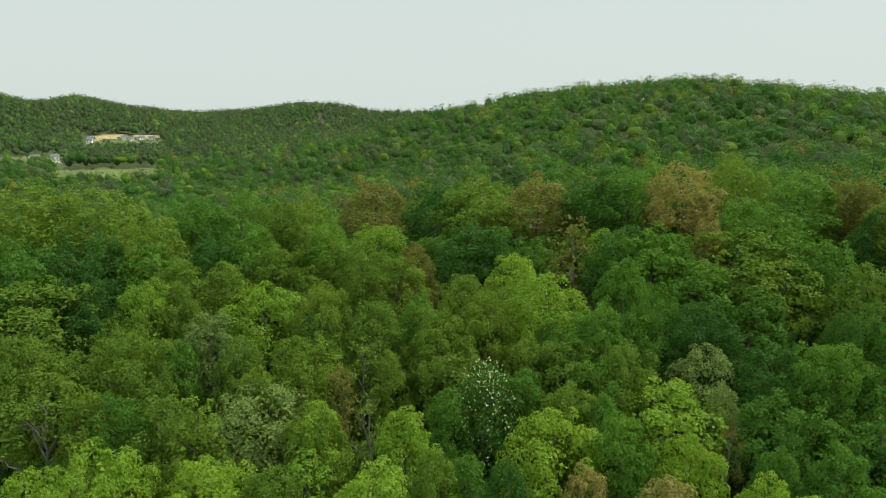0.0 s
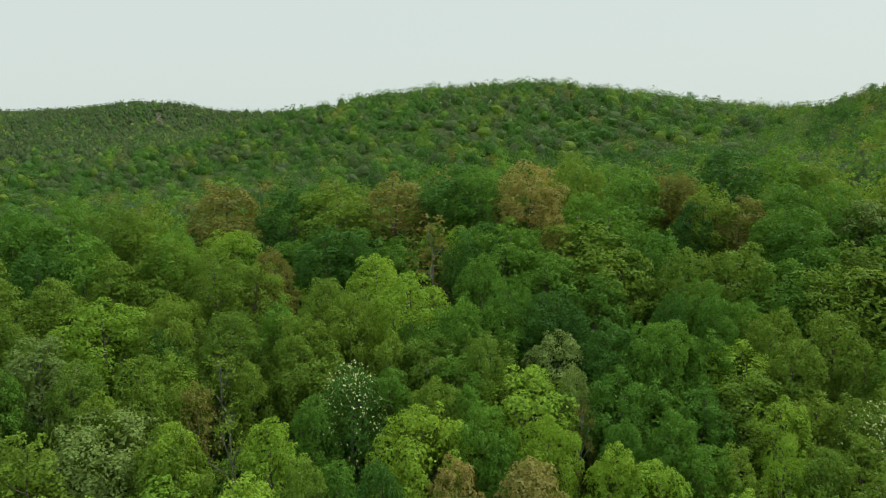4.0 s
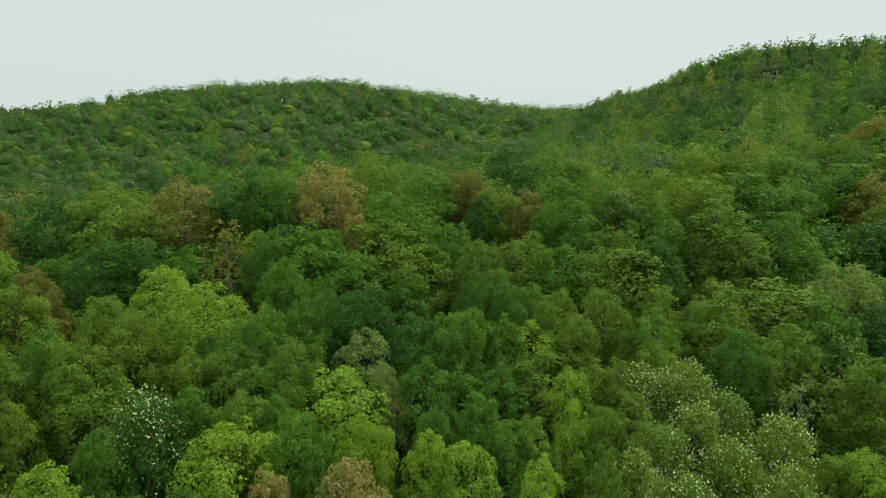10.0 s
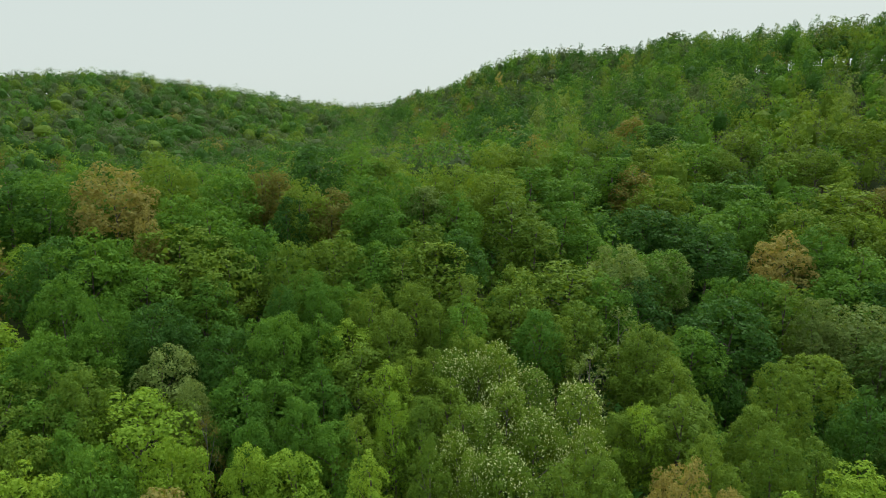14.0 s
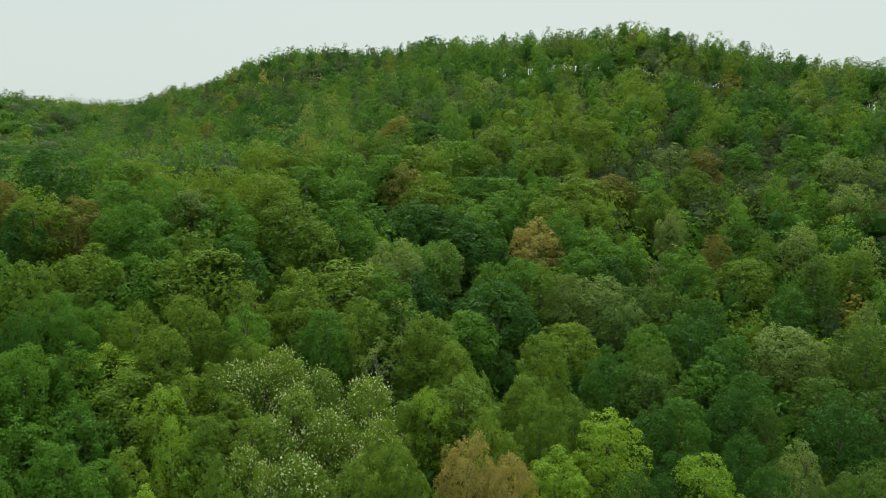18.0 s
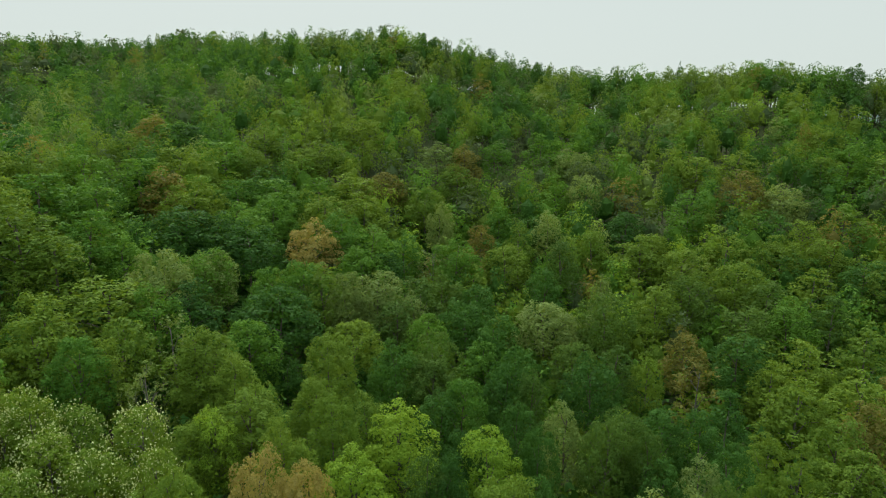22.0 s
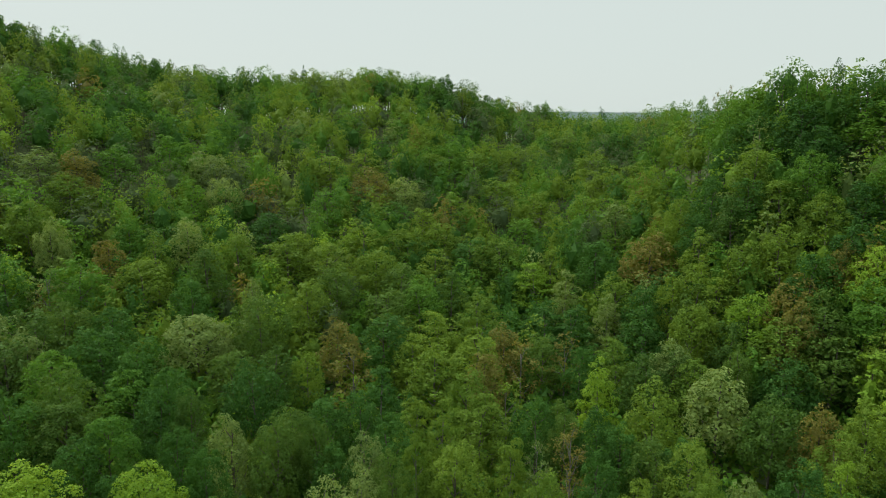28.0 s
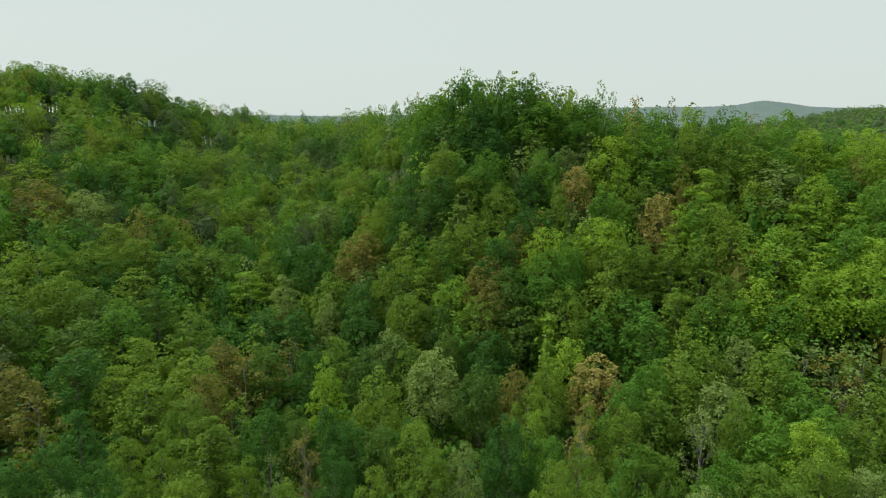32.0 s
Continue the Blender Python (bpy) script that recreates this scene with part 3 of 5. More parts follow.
for row in ((132.1, 142.5, 16.3, 5.6), (138.5, 92.5, 17.9, 3.4), (159.1, 79.5, 15.8, 2.6), (165.9, 134, 17.8, 2.9), (170.6, 138.5, 16.1, 3), (170.9, 123, 18.1, 3.7), (172.9, 133.5, 18.4, 5.1), (180.6, 131, 15.7, 6.1), (182.1, 119, 17.1, 4.7), (184, 131, 15.8, 4.5),):
    plant("beech", FRESH, *row)
for row in ((124.2, 131, 17.7, 4.6),):
    plant("beech", SHADED_OLIVE, *row)
for row in ((120.4, 104, 16.2, 4.2), (120.7, 81, 16.2, 3.4), (120.8, 68, 17.8, 2.6), (122.6, 98, 17.1, 5.3), (122.6, 144.5, 15.8, 5.7), (122.9, 111.5, 18.3, 5.5), (123.4, 75.5, 17.6, 3.2), (126.8, 120.5, 18.3, 5.3), (130.5, 68.5, 18, 3), (133.6, 148.5, 16.2, 4.5), (139.9, 104.5, 17.5, 4.7), (164, 80.5, 16.5, 2.6), (168.2, 118, 15.9, 4.1), (168.7, 117, 15.6, 3.6), (170.6, 118, 15.8, 4.1), (171.3, 109, 17.9, 4.3), (172, 103, 17.4, 3.2), (173.1, 116.5, 18, 4),):
    plant("beech", OLIVE, *row)
for row in ((135, 131.5, 17.9, 4), (139, 119.5, 17, 3.7), (169.1, 103.5, 17.2, 2.8),):
    plant("beech", PALE, *row)
for row in ((-13.7, 51, 16, 2.8),):
    plant("birch", FRESH, *row)
for row in ((-30.2, 69, 17.4, 2.4),):
    plant("birch", OLIVE, *row)
for row in ((111.5, 54.5, 17.8, 2.4), (115.4, 59, 16.6, 2.6),):
    plant("birch", PALE, *row)
for row in ((-10.1, 63, 16.2, 2.3),):
    plant("birch", RUST, *row)
for row in ((112.5, 65.5, 15.7, 2.9), (115.2, 80.5, 15.9, 3.4), (117.7, 109, 16.4, 4.9), (118.1, 72.5, 16.4, 3.4), (126, 151.5, 15.8, 6.1), (132.8, 81, 16.6, 3.4), (132.8, 249.5, 17.1, 5.9), (136.7, 102, 15.8, 3.2), (137.7, 139, 17.6, 4.9), (138.6, 78.5, 16.9, 3), (139.3, 221.5, 18.3, 6.8), (140.7, 76.5, 16.2, 3.2), (142.1, 112.5, 16.6, 4.5), (142.2, 118.5, 17.2, 4.1), (146, 135, 16.6, 4), (146.8, 75.5, 16.1, 3.2), (147.1, 142.5, 17.8, 4.3), (147.9, 150.5, 17.8, 4.5), (149.7, 135.5, 16.1, 4.7), (151.5, 157, 17.7, 3.8),):
    plant("elm", DARK, *row)
for row in ((153.1, 148.5, 18.3, 5.8), (155, 116.5, 18.2, 4.6), (156.4, 71.5, 18.3, 3.8), (157.1, 149.5, 17, 5.1), (157.6, 123, 16.6, 4.8),):
    plant("elm", DARK, *row)
for row in ((150.8, 111, 18.1, 4.4), (161.3, 148, 17.3, 2.5), (162.1, 97.5, 17.5, 3.5), (164.9, 139.5, 17.3, 5.4), (176.9, 118, 16.5, 3.6), (177.6, 111, 17, 4.4), (178.9, 119.5, 17.7, 5.7), (180.1, 147.5, 16.6, 4.4), (181.2, 133.5, 17.8, 4.6), (181.6, 114, 16.9, 4.5), (182.8, 83, 17.5, 4.2), (184.9, 147.5, 16.3, 3.8), (185.4, 121, 17.4, 4.7),):
    plant("elm", FRESH, *row)
for row in ((112.7, 166, 18.1, 6.1), (121.2, 124, 17.4, 5), (124, 208, 17.6, 6.8), (130.9, 168.5, 16, 5.9), (147.6, 181.5, 16.9, 5), (158.4, 147.5, 15.7, 6.1), (159, 135.5, 17.9, 4), (160.3, 72, 15.8, 3.1), (162.3, 146.5, 16.7, 5), (164.6, 104.5, 15.8, 4.2), (164.6, 128, 17.2, 3.9), (167.5, 85.5, 17.8, 3.5), (168.6, 103, 17.6, 4.1), (168.7, 140.5, 17.1, 5.4), (168.9, 68, 18, 3.6), (169.1, 104.5, 16.5, 4.7), (172.6, 126.5, 17, 4.3), (173.8, 107, 16.8, 3.8), (175.2, 147.5, 16, 4.4), (176.4, 107, 17.4, 3.8),):
    plant("elm", GREEN, *row)
for row in ((176.6, 71.5, 17.1, 3.1), (178.4, 142.5, 16, 4.2), (179.4, 109.5, 16.1, 4.3), (179.8, 84, 16.9, 4.7), (182, 95, 17.6, 4.3), (182.6, 138.5, 15.7, 4.8), (183.5, 122, 17.8, 4.8), (183.8, 87.5, 17.7, 3.6), (185.2, 132, 18.3, 4.5),):
    plant("elm", GREEN, *row)
for row in ((113.3, 125.5, 18.3, 5), (118.2, 59.5, 18.2, 2.6), (119.6, 130.5, 17.7, 5.1), (135.4, 79.5, 17, 3), (142.6, 100, 15.8, 4.1), (144, 75, 15.7, 3.6), (145.3, 102, 15.9, 3.7), (149.7, 108, 16.1, 3.9), (156.1, 110, 17.8, 4.3),):
    plant("elm", SHADED_OLIVE, *row)
for row in ((112.7, 139.5, 17.3, 6), (121.4, 164, 16.5, 5), (123.5, 157, 16.6, 5.4), (124.7, 67.5, 16.1, 4), (125.8, 85.5, 17.9, 3.6), (127, 81.5, 15.9, 4.6), (128.8, 151.5, 16.6, 5.9), (132.4, 181, 17.3, 6.8), (134, 62.5, 16.5, 2.8), (139.6, 124.5, 16.6, 5), (141.4, 162.5, 17.7, 4.9), (143.6, 85.5, 17.8, 4), (146.9, 98.5, 16.7, 3.6), (147.4, 72, 17.7, 3.8), (148.5, 66, 16.6, 3.2), (149.7, 122, 16.3, 4.2), (152.4, 123, 17.6, 4.2), (153.5, 106.5, 17.1, 5.2), (158.5, 83.5, 15.9, 3.9), (160.1, 90, 17.7, 3.3),):
    plant("elm", OLIVE, *row)
for row in ((163.6, 67, 16.7, 3.2), (164.3, 117, 16.4, 2.5), (165, 110, 16.7, 4.9), (165.4, 62, 17, 2.8), (167.6, 81, 16.3, 3.4), (167.9, 131.5, 15.7, 4.5), (169.4, 67.5, 18.3, 3), (170.1, 85.5, 16, 4), (171.8, 93.5, 17.9, 5.1), (171.8, 144, 16.3, 5), (171.9, 67.5, 17.6, 2.6), (174, 124.5, 17.7, 4.3), (174.2, 108.5, 16.8, 4.3), (174.5, 99.5, 15.9, 4), (175.4, 121, 17.4, 4.7), (176.8, 134, 15.6, 4.6), (177.1, 84.5, 18.1, 2.7), (179.4, 71, 17, 4), (179.4, 98.5, 17.9, 4.9), (181.7, 70, 16.4, 3.4),):
    plant("elm", OLIVE, *row)
for row in ((183.8, 75.5, 17.4, 3.6), (186.7, 98, 15.8, 4),):
    plant("elm", OLIVE, *row)
for row in ((177.1, 102.5, 16.2, 3.2),):
    plant("elm", PALE, *row)
for row in ((116.7, 180.5, 17.6, 6.8), (142.3, 134.5, 16.7, 6.1),):
    plant("elm", RUST, *row)
for row in ((75.4, 279.2, 19.3, 2.6), (103.5, 264.2, 16.3, 2.4),):
    plant("hickory", DARK, *row)
for row in ((15, 63, 17, 3.9), (45.5, 549.5, 20.7, 4), (52.2, 459.8, 19.1, 3.4), (77.5, 270.8, 16.6, 3), (83.1, 254.4, 16, 3.3), (99.2, 258.8, 17.1, 2.6), (108.8, 266, 16.8, 2.9), (132.6, 296, 20.5, 2.7), (139.6, 276.4, 17.7, 2.3),):
    plant("hickory", GREEN, *row)
for row in ((133.1, 106.5, 15.8, 3.9), (150.2, 101.5, 17.3, 3.2), (157.3, 105.5, 15.9, 4.7),):
    plant("hickory", SHADED_OLIVE, *row)
for row in ((-31.9, 70.5, 15.9, 3.5), (-25.9, 59, 17.5, 3.7), (-23.6, 56, 17.9, 3.5), (-11.9, 77, 16.9, 3.4), (-11.7, 86.5, 18.3, 4.2), (8, 67, 16.6, 2.7), (17.6, 66.5, 16.9, 4), (45.8, 89, 16.8, 4.3), (47.7, 96.5, 16.6, 4.2), (84.2, 252, 15.8, 2.3), (94.7, 252.2, 15.4, 2.3), (113.1, 188.5, 17.4, 6.3), (126.6, 101.5, 18.1, 5), (128.3, 281.1, 17, 2.6), (144.5, 147, 16.4, 3.8), (150, 140.5, 17.5, 4.2), (165.8, 115, 17.4, 4), (175.3, 111, 18, 3.4), (185.8, 89.5, 15.9, 4.1),):
    plant("hickory", OLIVE, *row)
for row in ((-21.5, 70.5, 18.1, 3.8), (47.7, 107.5, 16.5, 4.6), (87.9, 105.5, 16.3, 3.2), (90.4, 175.5, 16.2, 6), (139.3, 157, 17.4, 4.8), (149.1, 92.5, 18.2, 4.7), (151.9, 65.5, 18.2, 2.5), (175.5, 66, 15.8, 3.2), (175.6, 90.5, 17.3, 4.1), (183.4, 68.5, 16.4, 3.3), (187, 76.5, 16.2, 3.6),):
    plant("hickory", PALE, *row)
for row in ((8.6, 109.5, 18, 6.8), (33.1, 110.5, 17.1, 3.7), (34.7, 109, 16.7, 3.6), (66.1, 194.5, 17.5, 6.5), (66.5, 149, 17.5, 5.7), (92.8, 174.5, 18, 5.2), (94.4, 141.5, 16.1, 3.7), (113.4, 106.5, 16.8, 3.9), (127.7, 95, 17, 3.5), (129.2, 106.5, 17.4, 3.9), (154, 114, 17, 4.5), (154.6, 108, 18.3, 3.8), (156.9, 86.5, 17.6, 3.1), (157.1, 120.5, 15.7, 3.1),):
    plant("hickory", RUST, *row)
for row in ((23.7, 92, 17.1, 2.6), (162, 133, 17.6, 4), (164.8, 94, 16.7, 4.7), (169.4, 126, 18.2, 3.8),):
    plant("hickory", TAN, *row)
for row in ((4.2, 60, 18, 3.4),):
    plant("magnolia", DARK, *row)
for row in ((50.4, 67, 17.5, 3.1), (50.9, 55.5, 16, 2.7), (52.8, 68.5, 16.7, 3.1), (53.1, 51.5, 16.8, 2.2), (53.5, 60, 16.1, 3.2), (54.9, 69.5, 18.1, 3.2), (55.4, 52.5, 16.8, 3.4), (55.7, 65, 16.7, 3.4), (57.9, 69, 16.4, 3.5), (58.9, 60.5, 17, 3.2), (62.8, 67, 17.4, 3.5), (63.8, 58.5, 17.4, 2.8),):
    plant("magnolia", OLIVE, *row)
for row in ((-31.1, 77, 16.4, 3.4), (-29.3, 88.5, 15.9, 3.4), (-20.8, 88.5, 15.9, 3.8), (-12.3, 71.5, 15.7, 4.3), (-0.5, 110.5, 17.7, 6.3), (2.4, 89.5, 16.2, 5.2), (5.1, 89, 16.1, 3.9), (6.7, 47.5, 17.5, 2.6), (14.1, 108, 18.5, 6.2), (25.1, 73, 16.6, 3.6), (29.4, 70, 17.7, 4.2), (34.2, 76.5, 18.1, 2.6), (35.2, 100, 16, 3.4), (37.5, 125, 20.1, 6.5),):
    plant("maple", DARK, *row)
for row in ((-12.4, 55, 17.7, 3.2), (-11.6, 67.5, 15.8, 4.1), (-7.1, 47, 17.6, 4.2), (-3.6, 53.5, 17.6, 3.4), (6.7, 82, 16.2, 4.4), (30.1, 54, 16.6, 2.9), (34.4, 53, 16.3, 3.7), (40.5, 73.5, 15.6, 4.8),):
    plant("maple", FRESH, *row)
for row in ((-24.5, 68.5, 16.4, 2.7), (-2.4, 71.5, 17.3, 3.5), (0.4, 58, 16.2, 2.7), (2.7, 50, 15.7, 2.8), (8.1, 62, 16, 2.9), (15.2, 69.5, 18.2, 3.4), (15.8, 58, 18, 2.7), (16.6, 103.5, 17.5, 4.4), (16.9, 78.5, 17.7, 3.4), (18.8, 71.5, 16.6, 3.5), (19.2, 52.5, 16.5, 2.8), (21.1, 88, 16.7, 3.4), (23.1, 83, 16.2, 4.8), (26.3, 97.5, 16, 4.2), (27.8, 80.5, 16.7, 4.3), (30.4, 63, 17.9, 3.9), (30.5, 106.5, 17, 5.1), (31, 57.5, 16.9, 2.7), (33.2, 64, 16.3, 3.6), (35.5, 59, 17.6, 3.1),):
    plant("maple", GREEN, *row)
for row in ((37.5, 72, 17.1, 3.2), (37.6, 65, 16.3, 3.7), (38, 76.5, 18.4, 3), (38.3, 57, 16.5, 3.6), (40.4, 80.5, 16, 3.2), (41.5, 100, 16.2, 3.8), (42.4, 109, 16.1, 4.7), (43.5, 98.5, 18.2, 4.7), (44.7, 95, 16.4, 4.6), (46.3, 273.5, 15.9, 6.8),):
    plant("maple", GREEN, *row)
for row in ((-31.8, 61.5, 17.9, 3.1), (-24.1, 77, 17.8, 3.4), (-23.3, 75.5, 16.5, 3), (-23.3, 81.5, 17.7, 4), (-19.8, 82, 16.8, 4), (-19.3, 66.5, 17.4, 3.3), (-17.7, 61, 17.7, 2.8), (-17.5, 48.5, 16.9, 3.2), (-15.8, 84.5, 17.4, 3.3), (-5.2, 64.5, 16.1, 2.6), (-1.3, 48.5, 17.3, 2.9), (36.3, 102.5, 17.6, 4.4), (41.4, 69, 15.8, 4.9), (44.5, 73, 17.2, 3.6), (46.3, 66.5, 16.8, 3.4), (46.7, 78, 18.1, 4.2), (47.5, 59.5, 17, 3.4), (49.1, 76, 16.1, 3),):
    plant("maple", OLIVE, *row)
for row in ((23.9, 69.5, 15.9, 4.2), (26, 63.5, 17.1, 2.3),):
    plant("maple", PALE, *row)
for row in ((-6.2, 116.5, 17.6, 6.8), (-2.6, 83.5, 17.2, 3.2), (39.1, 104.5, 15.8, 5),):
    plant("maple", RUST, *row)
for row in ((14.5, 49.5, 16.6, 2.7), (22.4, 49, 17.2, 4),):
    plant("maple", TAN, *row)
for row in ((-31.9, 86, 17.2, 3.7), (-29.3, 81.5, 15.6, 4), (16.3, 87.5, 17.2, 4.6), (23, 74, 16.7, 4.4), (47.1, 527.9, 21, 6), (67.8, 321.3, 17.5, 5.3), (70.5, 129, 16.6, 6.8), (73.1, 122.5, 17.4, 6.8), (75.4, 100, 17.3, 6.8), (86.2, 84, 16.9, 3.9), (93.1, 105.5, 16.8, 5.1), (97, 84, 15.6, 3.5), (105.2, 87.5, 17.6, 4.4), (149.8, 154.5, 15.7, 5.9), (154.1, 100.5, 15.9, 4.5), (154.4, 144, 16.6, 5),):
    plant("oak", DARK, *row)
for row in ((-36.9, 52, 18, 3.3), (-32.4, 53, 18.1, 3.9), (-29.5, 54, 15.9, 3.5), (-26.5, 76.5, 18.3, 4.1), (-22.6, 50, 16.7, 4.3), (-16.8, 76.5, 17.2, 5.6), (10, 74, 18, 5.4), (11, 53, 18.3, 4.5), (21.1, 61.5, 17.2, 6.3), (23.7, 54, 17.7, 3.2), (159.5, 117.5, 17.1, 4.6), (164.2, 121, 16.1, 5.2), (183.8, 149, 17.4, 5.8), (184.8, 115.5, 18.3, 6.1),):
    plant("oak", FRESH, *row)
for row in ((-35.4, 85.5, 17.8, 4.9), (-29.8, 60.5, 17.4, 3.1), (-25.8, 85.5, 16.9, 4.1), (-22.2, 103, 16, 4.9), (-18.2, 104.5, 16.7, 5), (-17.7, 88.5, 17, 4.3), (-11, 87.5, 17.6, 3.8), (12.2, 70, 16.1, 4.2), (17.2, 54.5, 18.3, 3.5), (19.1, 86, 17.8, 5), (19.9, 73.5, 18.1, 3.6), (27.9, 123.5, 16.6, 5.3), (28.4, 94, 16.9, 5.4), (32.1, 70, 17.9, 3.8), (32.1, 91.5, 17.1, 4.8), (34.3, 71.5, 18.2, 3.9), (36.9, 80, 17.5, 3.5), (41.8, 139.5, 20, 6.6), (42.7, 89.5, 16, 4.8), (45.5, 108, 17, 4.6),):
    plant("oak", GREEN, *row)
for row in ((50.5, 105.5, 16.3, 5.1), (60.7, 158.5, 17.5, 6.8), (69.1, 111, 17.4, 5.4), (71.5, 298.3, 17.2, 5.5), (72.6, 132.5, 17.4, 6.8), (75.2, 138.5, 17.5, 6), (77.9, 113.5, 16.1, 5), (81.4, 131, 17.6, 5.7), (83.1, 121, 16, 5.3), (84, 129, 17, 6.8), (85.8, 248.5, 16.9, 3.6), (92.1, 130, 17.7, 5.7), (117.1, 259, 17, 5.9), (122.2, 258.5, 17, 5.9), (127.8, 266.5, 16.9, 5.9), (132.3, 299.5, 18.9, 5.9), (143.3, 232.9, 17.9, 3), (149.3, 163, 18.1, 5.6), (154.1, 137, 17.2, 4.7), (160, 112, 17.6, 5.4),):
    plant("oak", GREEN, *row)
for row in ((161.8, 114, 18.1, 3), (169.4, 91, 18.1, 3.8), (178.2, 151.5, 18.2, 5.2),):
    plant("oak", GREEN, *row)
for row in ((90.1, 87, 17.9, 4), (90.7, 117.5, 15.7, 4.7), (106.3, 111.5, 18.2, 5), (153.6, 88, 16.7, 4.5),):
    plant("oak", SHADED_OLIVE, *row)
for row in ((-36, 71, 17.6, 4.2), (-34.7, 79.5, 17.5, 6.8), (-34.6, 67.5, 16.6, 4.7), (-34.2, 108, 17.4, 6.7), (-29.5, 108, 16.6, 6.8), (-28.1, 67.5, 18.2, 4), (-28.1, 74, 16.4, 3.7), (-27.4, 66.5, 16.2, 3.4), (-26, 90.5, 16.8, 4.8), (-15.1, 96.5, 17.2, 4.2), (-13.7, 64.5, 17.6, 3.9), (-12.6, 84.5, 16.4, 3.7), (-12.6, 94, 17.7, 4.5), (-12.4, 55, 17.1, 3.5), (-12.1, 70, 16.2, 4.2), (-11.4, 72.5, 18.3, 3.6), (-7.6, 83, 18, 4), (-6.7, 70.5, 17.8, 4.5), (-4.2, 81, 16.4, 4.3), (-0.7, 68, 17.8, 4.1),):
    plant("oak", OLIVE, *row)
for row in ((0.9, 66, 15.8, 4.7), (2, 74.5, 18.3, 4), (3.2, 105.5, 17.3, 6.6), (4.1, 71.5, 17.3, 3.9), (11.8, 65.5, 16.4, 4.6), (12.5, 58.5, 18, 3.6), (17, 63.5, 18.2, 3.5), (25.4, 109.5, 18.3, 5.2), (25.8, 90.5, 15.7, 6.5), (29.4, 86, 16.7, 5.8), (35.3, 85.5, 18.2, 4.1), (39.2, 90, 17.1, 5.2), (42.3, 77, 17.1, 3.8), (44.1, 139.5, 18, 6), (48.4, 112, 16.7, 4.8), (50.8, 114.5, 17.5, 4.9), (51.5, 212.5, 17.2, 6.8), (54.2, 121.5, 15.6, 6.4), (54.6, 145.5, 18.3, 6.8), (57.2, 145.5, 17.8, 5.5),):
    plant("oak", OLIVE, *row)
for row in ((64.3, 176.5, 17.2, 6.8), (68.9, 143, 18.1, 6.8), (73.8, 167.5, 16.2, 5.6), (80.4, 171, 17.3, 6.8), (83.4, 145, 17.7, 6.2), (83.5, 183, 18.1, 6.8), (89.2, 154, 16.9, 5.3), (92.2, 167, 15.8, 5.8), (97.7, 53.5, 16.3, 4.3), (117, 138, 17.8, 6.1), (120, 155, 16.4, 6.1), (121.8, 216.5, 16.3, 6.8), (129.7, 217, 17.5, 6.2), (131.7, 229.5, 17.8, 6.6), (138.4, 189, 15.8, 6.8), (143.4, 140.5, 16.3, 4.2), (146.5, 110.5, 18, 4.4), (155.5, 130, 15.7, 4.5), (161.5, 106, 17.7, 4.7),):
    plant("oak", OLIVE, *row)
for row in ((-17.5, 60, 16.8, 5.6), (65.7, 105.5, 18, 5.1), (69.4, 111.5, 16.8, 5.4), (84.8, 111, 16.3, 6), (90.6, 145.5, 17.9, 3.5), (100.7, 111.5, 15.9, 6.1), (102.8, 184, 17.4, 6.1), (103.8, 169.5, 17.8, 5.5), (119.8, 180, 16.3, 6),):
    plant("oak", PALE, *row)
for row in ((21.3, 103, 17.5, 6.1), (72.6, 53.5, 17.8, 3.2), (77.1, 52.5, 18.3, 2.9), (78.9, 127, 17.2, 5.5),):
    plant("oak", TAN, *row)
for row in ((50.1, 487.6, 17.9, 3.6), (52.9, 450, 20.6, 3.3), (99.1, 258.6, 16.8, 2.4), (106.1, 266, 18, 1.9), (137.5, 296, 19.1, 2.4), (139, 66.5, 16.8, 2.6), (155.1, 154, 16.7, 1.8), (157.8, 133, 16, 4.6),):
    plant("poplar", DARK, *row)
for row in ((41.8, 50.5, 17, 2.5), (44.2, 64, 18, 3), (44.9, 58, 17.7, 2.4), (68.9, 65.5, 17.6, 2.7), (171.2, 147, 18, 2.1),):
    plant("poplar", FRESH, *row)
for row in ((51.4, 471.2, 19.9, 3.4), (51.6, 76, 17.7, 3.4), (53.2, 446.3, 18.2, 3.7), (61.6, 137.5, 17.5, 5.2), (65.3, 343, 16.9, 2.2), (87.3, 132.5, 16.5, 4), (87.3, 246, 16.9, 2.7), (95.7, 182, 17, 5.2), (102.3, 262.6, 16.7, 2.4), (107.5, 266, 17.9, 2.4), (112.2, 264.8, 16.5, 3.4), (145.7, 207, 17.9, 2.3), (149.8, 164, 16.7, 5), (153.1, 154, 17.6, 2.3), (160.1, 147.5, 17.2, 2.1), (162.8, 147, 17.2, 3.1), (167, 108.5, 16.6, 4.8), (168.5, 147.5, 16, 4.4), (173.4, 148.5, 16.1, 2.5), (181.6, 152, 16.6, 4.6),):
    plant("poplar", GREEN, *row)
for row in ((86.4, 102.5, 16.2, 4.1), (88.7, 110.5, 17.9, 4.4), (89.4, 57, 16.7, 2.5), (99.7, 82, 16.9, 2.5), (102.1, 133, 18.1, 4), (107.4, 97.5, 16, 3.5), (118.2, 121, 16.8, 4.9), (146.5, 116.5, 16.2, 4.6), (148.7, 132.5, 16.4, 4),):
    plant("poplar", SHADED_OLIVE, *row)
